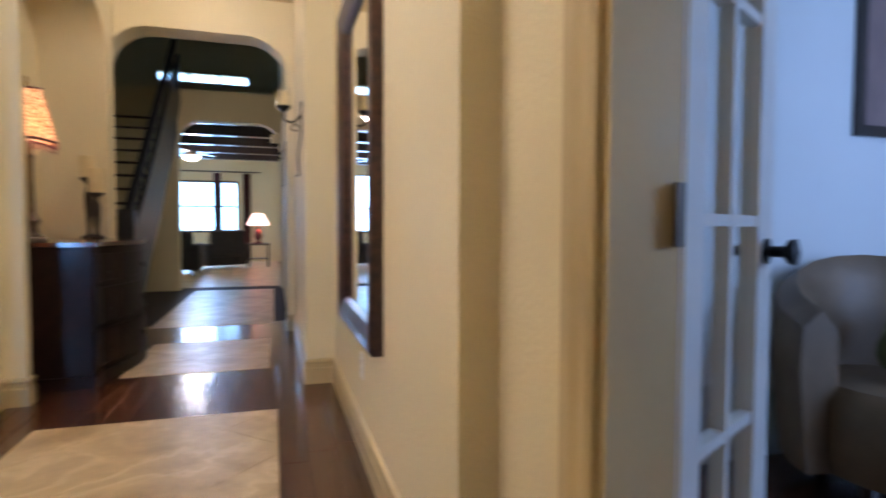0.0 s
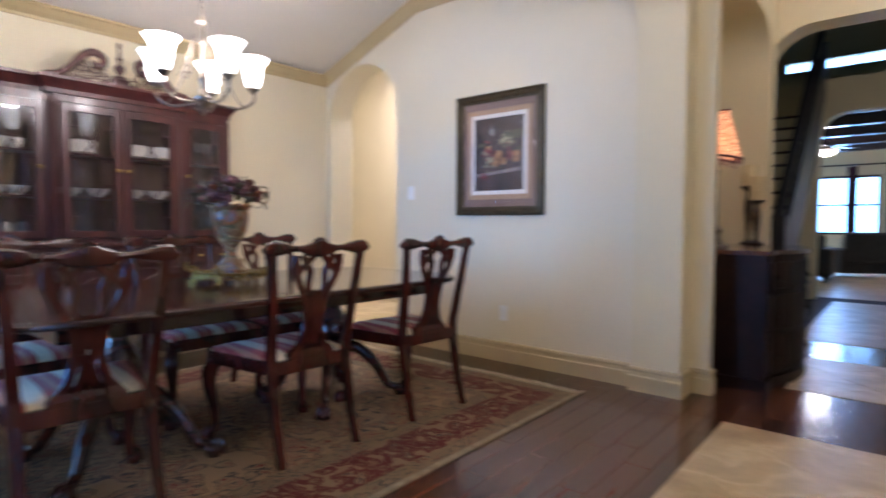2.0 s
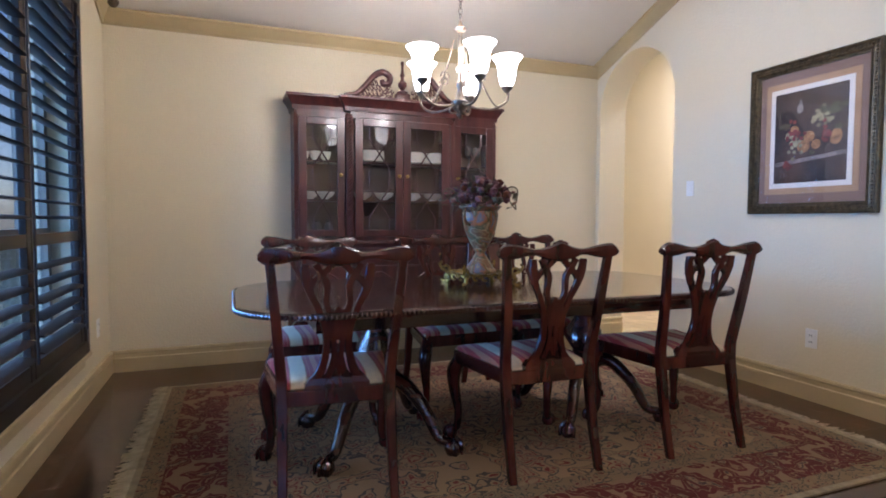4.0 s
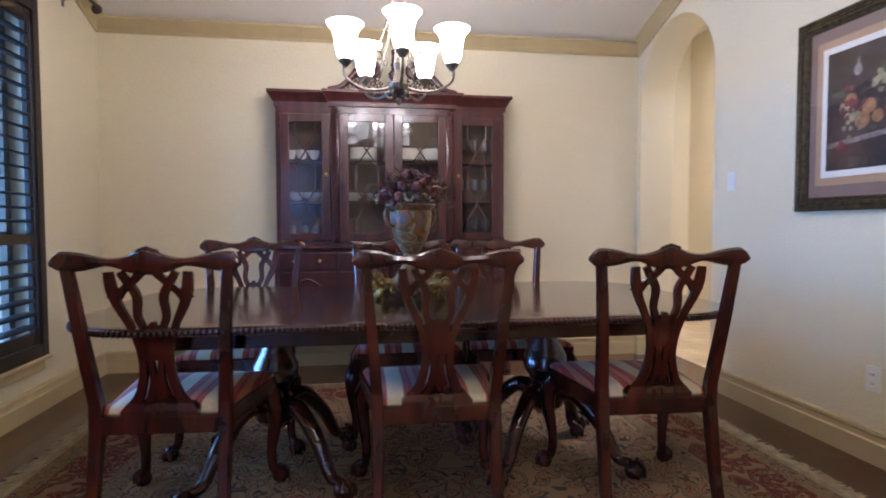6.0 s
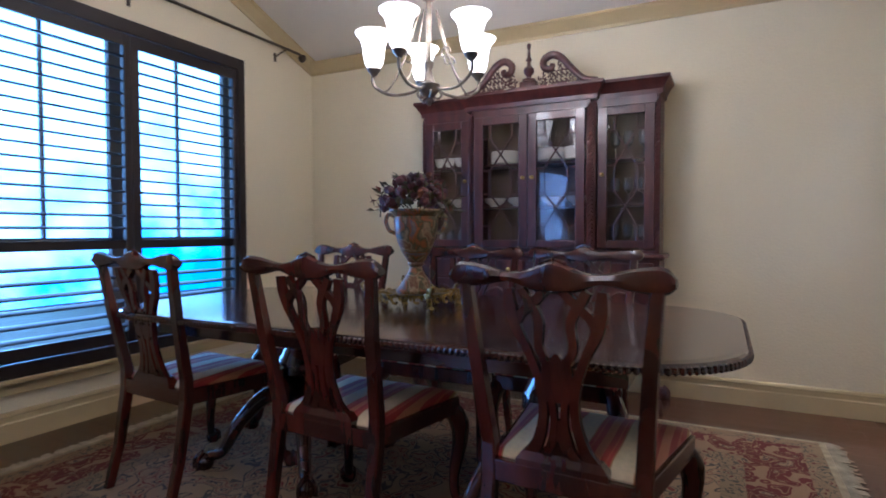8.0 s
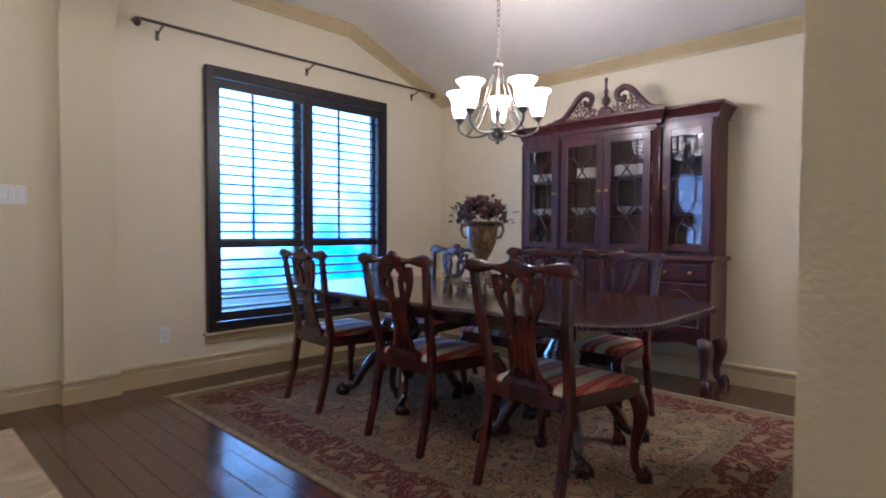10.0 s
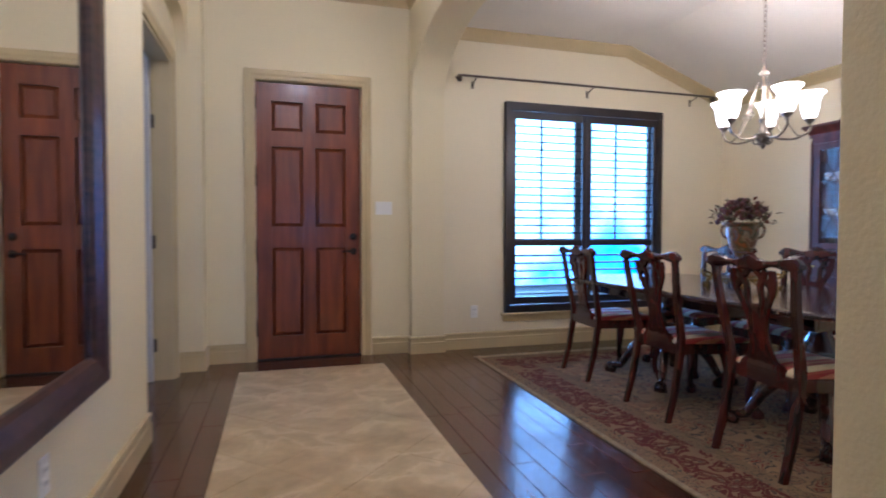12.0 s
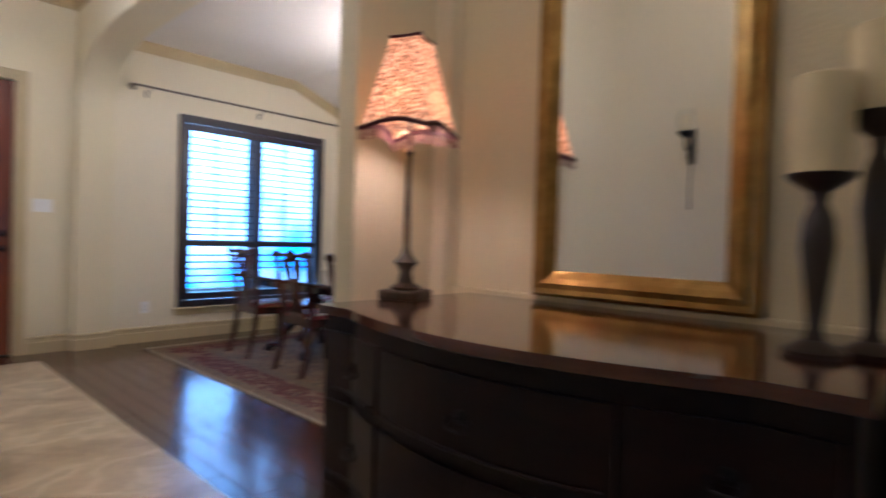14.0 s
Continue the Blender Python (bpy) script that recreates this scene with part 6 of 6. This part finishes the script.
tl = thing("table_lamp", "red-based table lamp with a lit pale shade in the living room", "lamp", pose(0.72, -15.6, 0.6) @ Matrix.Diagonal((1.15, 1.15, 1.15, 1)))
part("base", lathe([(0, 0), (0.09, 0), (0.09, 0.02), (0.04, 0.05), (0.09, 0.15), (0.08, 0.25), (0.02, 0.32), (0.02, 0.42), (0, 0.42)], 16), RED, tl, "", True)
part("shade", lathe([(0.24, 0.40), (0.11, 0.66), (0.105, 0.66), (0.235, 0.40)], 24), glow_mat("lit_pale_shade", (1.0, 0.62, 0.5), 2.5), tl, "lit pale shade", True)
lamp("living_lamp_bulb", "POINT", pose(0.72, -15.6, 1.2), 14, (1.0, 0.6, 0.45), 0.05)

# staircase: rises away from the hall on the far side of the foyer axis
DRAIL = mat("black_painted_rail", (0.010, 0.010, 0.014), 0.4, 0, 0.1)
stair = thing("staircase", "dark staircase with black stringer and handrail", "stairs")
for k in range(14):
    y = -7.1 - k * 0.215
    z = 0.19 * (k + 1)
    part("tread", box(1.82, 2.92, y - 0.225, y + 0.02, z - 0.035, z, 0.006), DARKW, stair)
    part("riser", box(1.84, 2.9, y - 0.005, y + 0.01, z - 0.19, z - 0.036), WALL, stair, "cream painted riser")
pts = [(-6.95, 0.0), (-10.15, 2.83), (-10.15, 2.45), (-7.35, 0.0)]
part("stringer", prism(pts, "x", 1.76, 1.82), DRAIL, stair, "black stringer board")
part("handrail", prism([(-6.85, 0.90), (-6.85, 0.99), (-10.15, 3.91), (-10.15, 3.82)], "x", 1.75, 1.83), DRAIL, stair, "black handrail")
for k in range(22):
    y = -7.05 - k * 0.14
    z = 0.09 + (-y - 6.95) * 0.884
    part("baluster", box(1.783, 1.797, y - 0.007, y + 0.007, z, z + 0.78), IRON, stair)
part("panel", prism([(-6.95, 0.1), (-6.95, 0.88), (-10.12, 3.69), (-10.12, 2.9)], "x", 1.71, 1.755), DRAIL, stair, "black panel under the handrail")
part("newel_post", box(1.68, 1.83, -6.98, -6.84, 0, 1.2, 0.012), DRAIL, stair, "black newel post")

# ---- ceiling lights of foyer and hall: added fixtures, unseen above the view ----
for nm, x, y, z, gr in (("foyer", 0.9, -2.3, Z_C, ""), ("hall", 0.95, -5.45, Z_C, "")):
    fl_ = thing("ceiling_light", "unseen round flush ceiling light of the " + nm, "ceiling light", pose(x, y, z))
    part("rim", lathe([(0.0, 0.0), (0.2, 0.0), (0.21, -0.02), (0.19, -0.03), (0.0, -0.03)], 24), BRONZE, fl_, "", True)
    part("diffuser", lathe([(0.185, -0.031), (0.17, -0.055), (0.1, -0.07), (0, -0.075)], 24), glow_mat("lit_diffuser", (1.0, 0.86, 0.68), 3), fl_, "lit glass diffuser", True)

# ---- floors: tile fields and planks, piece by piece ----


def clip(poly, x0, x1, y0, y1):
    for ax, lim, sg in ((0, x0, 1), (0, x1, -1), (1, y0, 1), (1, y1, -1)):
        out = []
        for i, p in enumerate(poly):
            q = poly[(i + 1) % len(poly)]
            a, b = (p[ax] - lim) * sg, (q[ax] - lim) * sg
            if a >= 0:
                out.append(p)
            if (a < 0) != (b < 0):
                u = a / (a - b)
                out.append((p[0] + (q[0] - p[0]) * u, p[1] + (q[1] - p[1]) * u))
        poly = out
        if len(poly) < 3:
            return []
    return poly


def tile_field(name, x0, x1, y0, y1, label):
    bed = structure(name, box(x0, x1, y0, y1, -0.011, 0.0015), SAND, label)
    s, g = 0.46, 0.003
    h = s / math.sqrt(2)
    cx, cy = (x0 + x1) / 2, y1
    for i in range(-3, 4):
        for j in range(0, int((y1 - y0) / h) + 3):
            if (i + j) % 2:
                continue
            ox, oy = cx + i * h, cy - j * h
            k = h - g * 0.7
            p = clip([(ox - k, oy), (ox, oy - k), (ox + k, oy), (ox, oy + k)], x0 + 0.001, x1 - 0.001, y0 + 0.001, y1 - 0.001)
            if len(p) < 3:
                continue
            part("tile", prism(p, "z", 0.0, 0.0038), TILE, bed)


tile_field("floor_tiles", 0.335, 1.512, -3.89, -0.377, "beige marbled diagonal floor tiles of the foyer")
tile_field("floor_tiles_2", 0.385, 1.36, -5.98, -4.855, "beige marbled floor tiles of the hall")
tile_field("floor_tiles_3", 0.35, 1.55, -10.2, -6.8, "beige marbled floor tiles of the stair hall")
structure("floor_tiles_passage", box(3.4, 7.4, -5.95, -4.5, 0.0, 0.004), TILE, "pale tile floor of the passage")
structure("floor_living", box(0.2, 5.0, -17.9, -10.7, 0.0, 0.004), TILE, "beige tile floor of the living room")
rp_ = random.Random(21)
planks = tagged(thing("floor_planks", "dark walnut plank floor with a satin finish", "floor"), kind="structure")
rest = bmesh.new()
PWD = 0.127
meshes = {}
x = -0.30
while x < 5.6:
    y = 0.0 + rp_.uniform(0, 0.9)
    while y > -6.95:
        L = rp_.choice((0.6, 0.9, 1.2, 1.2))
        ya, yb = max(y - L, -6.95), min(y, 0.0)
        y -= L
        if yb - ya < 0.05:
            continue
        under_tile = (x > 0.34 and x + PWD < 1.5 and ya > -3.88 and yb < -0.39) or (x > 0.39 and x + PWD < 1.35 and ya > -5.97 and yb < -4.87)
        if under_tile:
            continue
        near = x < 2.6 and ya > -5.2 and not (x > 2.4 and ya > -3.7)
        if near:
            key = round(yb - ya, 3)
            if key not in meshes:
                t = bmesh.new()
                a = [t.verts.new(q) for q in ((0.0006, 0.0006, -0.012), (PWD - 0.0006, 0.0006, -0.012), (PWD - 0.0006, key - 0.0006, -0.012), (0.0006, key - 0.0006, -0.012))]
                b = [t.verts.new(q) for q in ((0.0006, 0.0006, -0.0015), (PWD - 0.0006, 0.0006, -0.0015), (PWD - 0.0006, key - 0.0006, -0.0015), (0.0006, key - 0.0006, -0.0015))]
                c = [t.verts.new(q) for q in ((0.003, 0.003, 0.0), (PWD - 0.003, 0.003, 0.0), (PWD - 0.003, key - 0.003, 0.0), (0.003, key - 0.003, 0.0))]
                for p, q in ((a, b), (b, c)):
                    for k in range(4):
                        t.faces.new((p[k], p[(k + 1) % 4], q[(k + 1) % 4], q[k]))
                t.faces.new(c)
                me = bpy.data.meshes.new("plank")
                bmesh.ops.recalc_face_normals(t, faces=t.faces[:])
                t.to_mesh(me)
                t.free()
                me.materials.append(PLANK)
                meshes[key] = me
            ob = new("plank", meshes[key])
            ob.parent, ob.location = planks, (x, ya, 0)
        else:
            vs = [rest.verts.new(q) for q in ((x + 0.001, ya + 0.001, 0), (x + PWD - 0.001, ya + 0.001, 0), (x + PWD - 0.001, yb - 0.001, 0), (x + 0.001, yb - 0.001, 0))]
            rest.faces.new(vs)
    x += PWD
tagged(part("plank_rest", rest, PLANK, planks), kind="stuff")
structure("floor_study", box(-3.25, RX - 0.15, -2.6, 0, -0.01, 0.0), PLANK, "dark wood study floor")
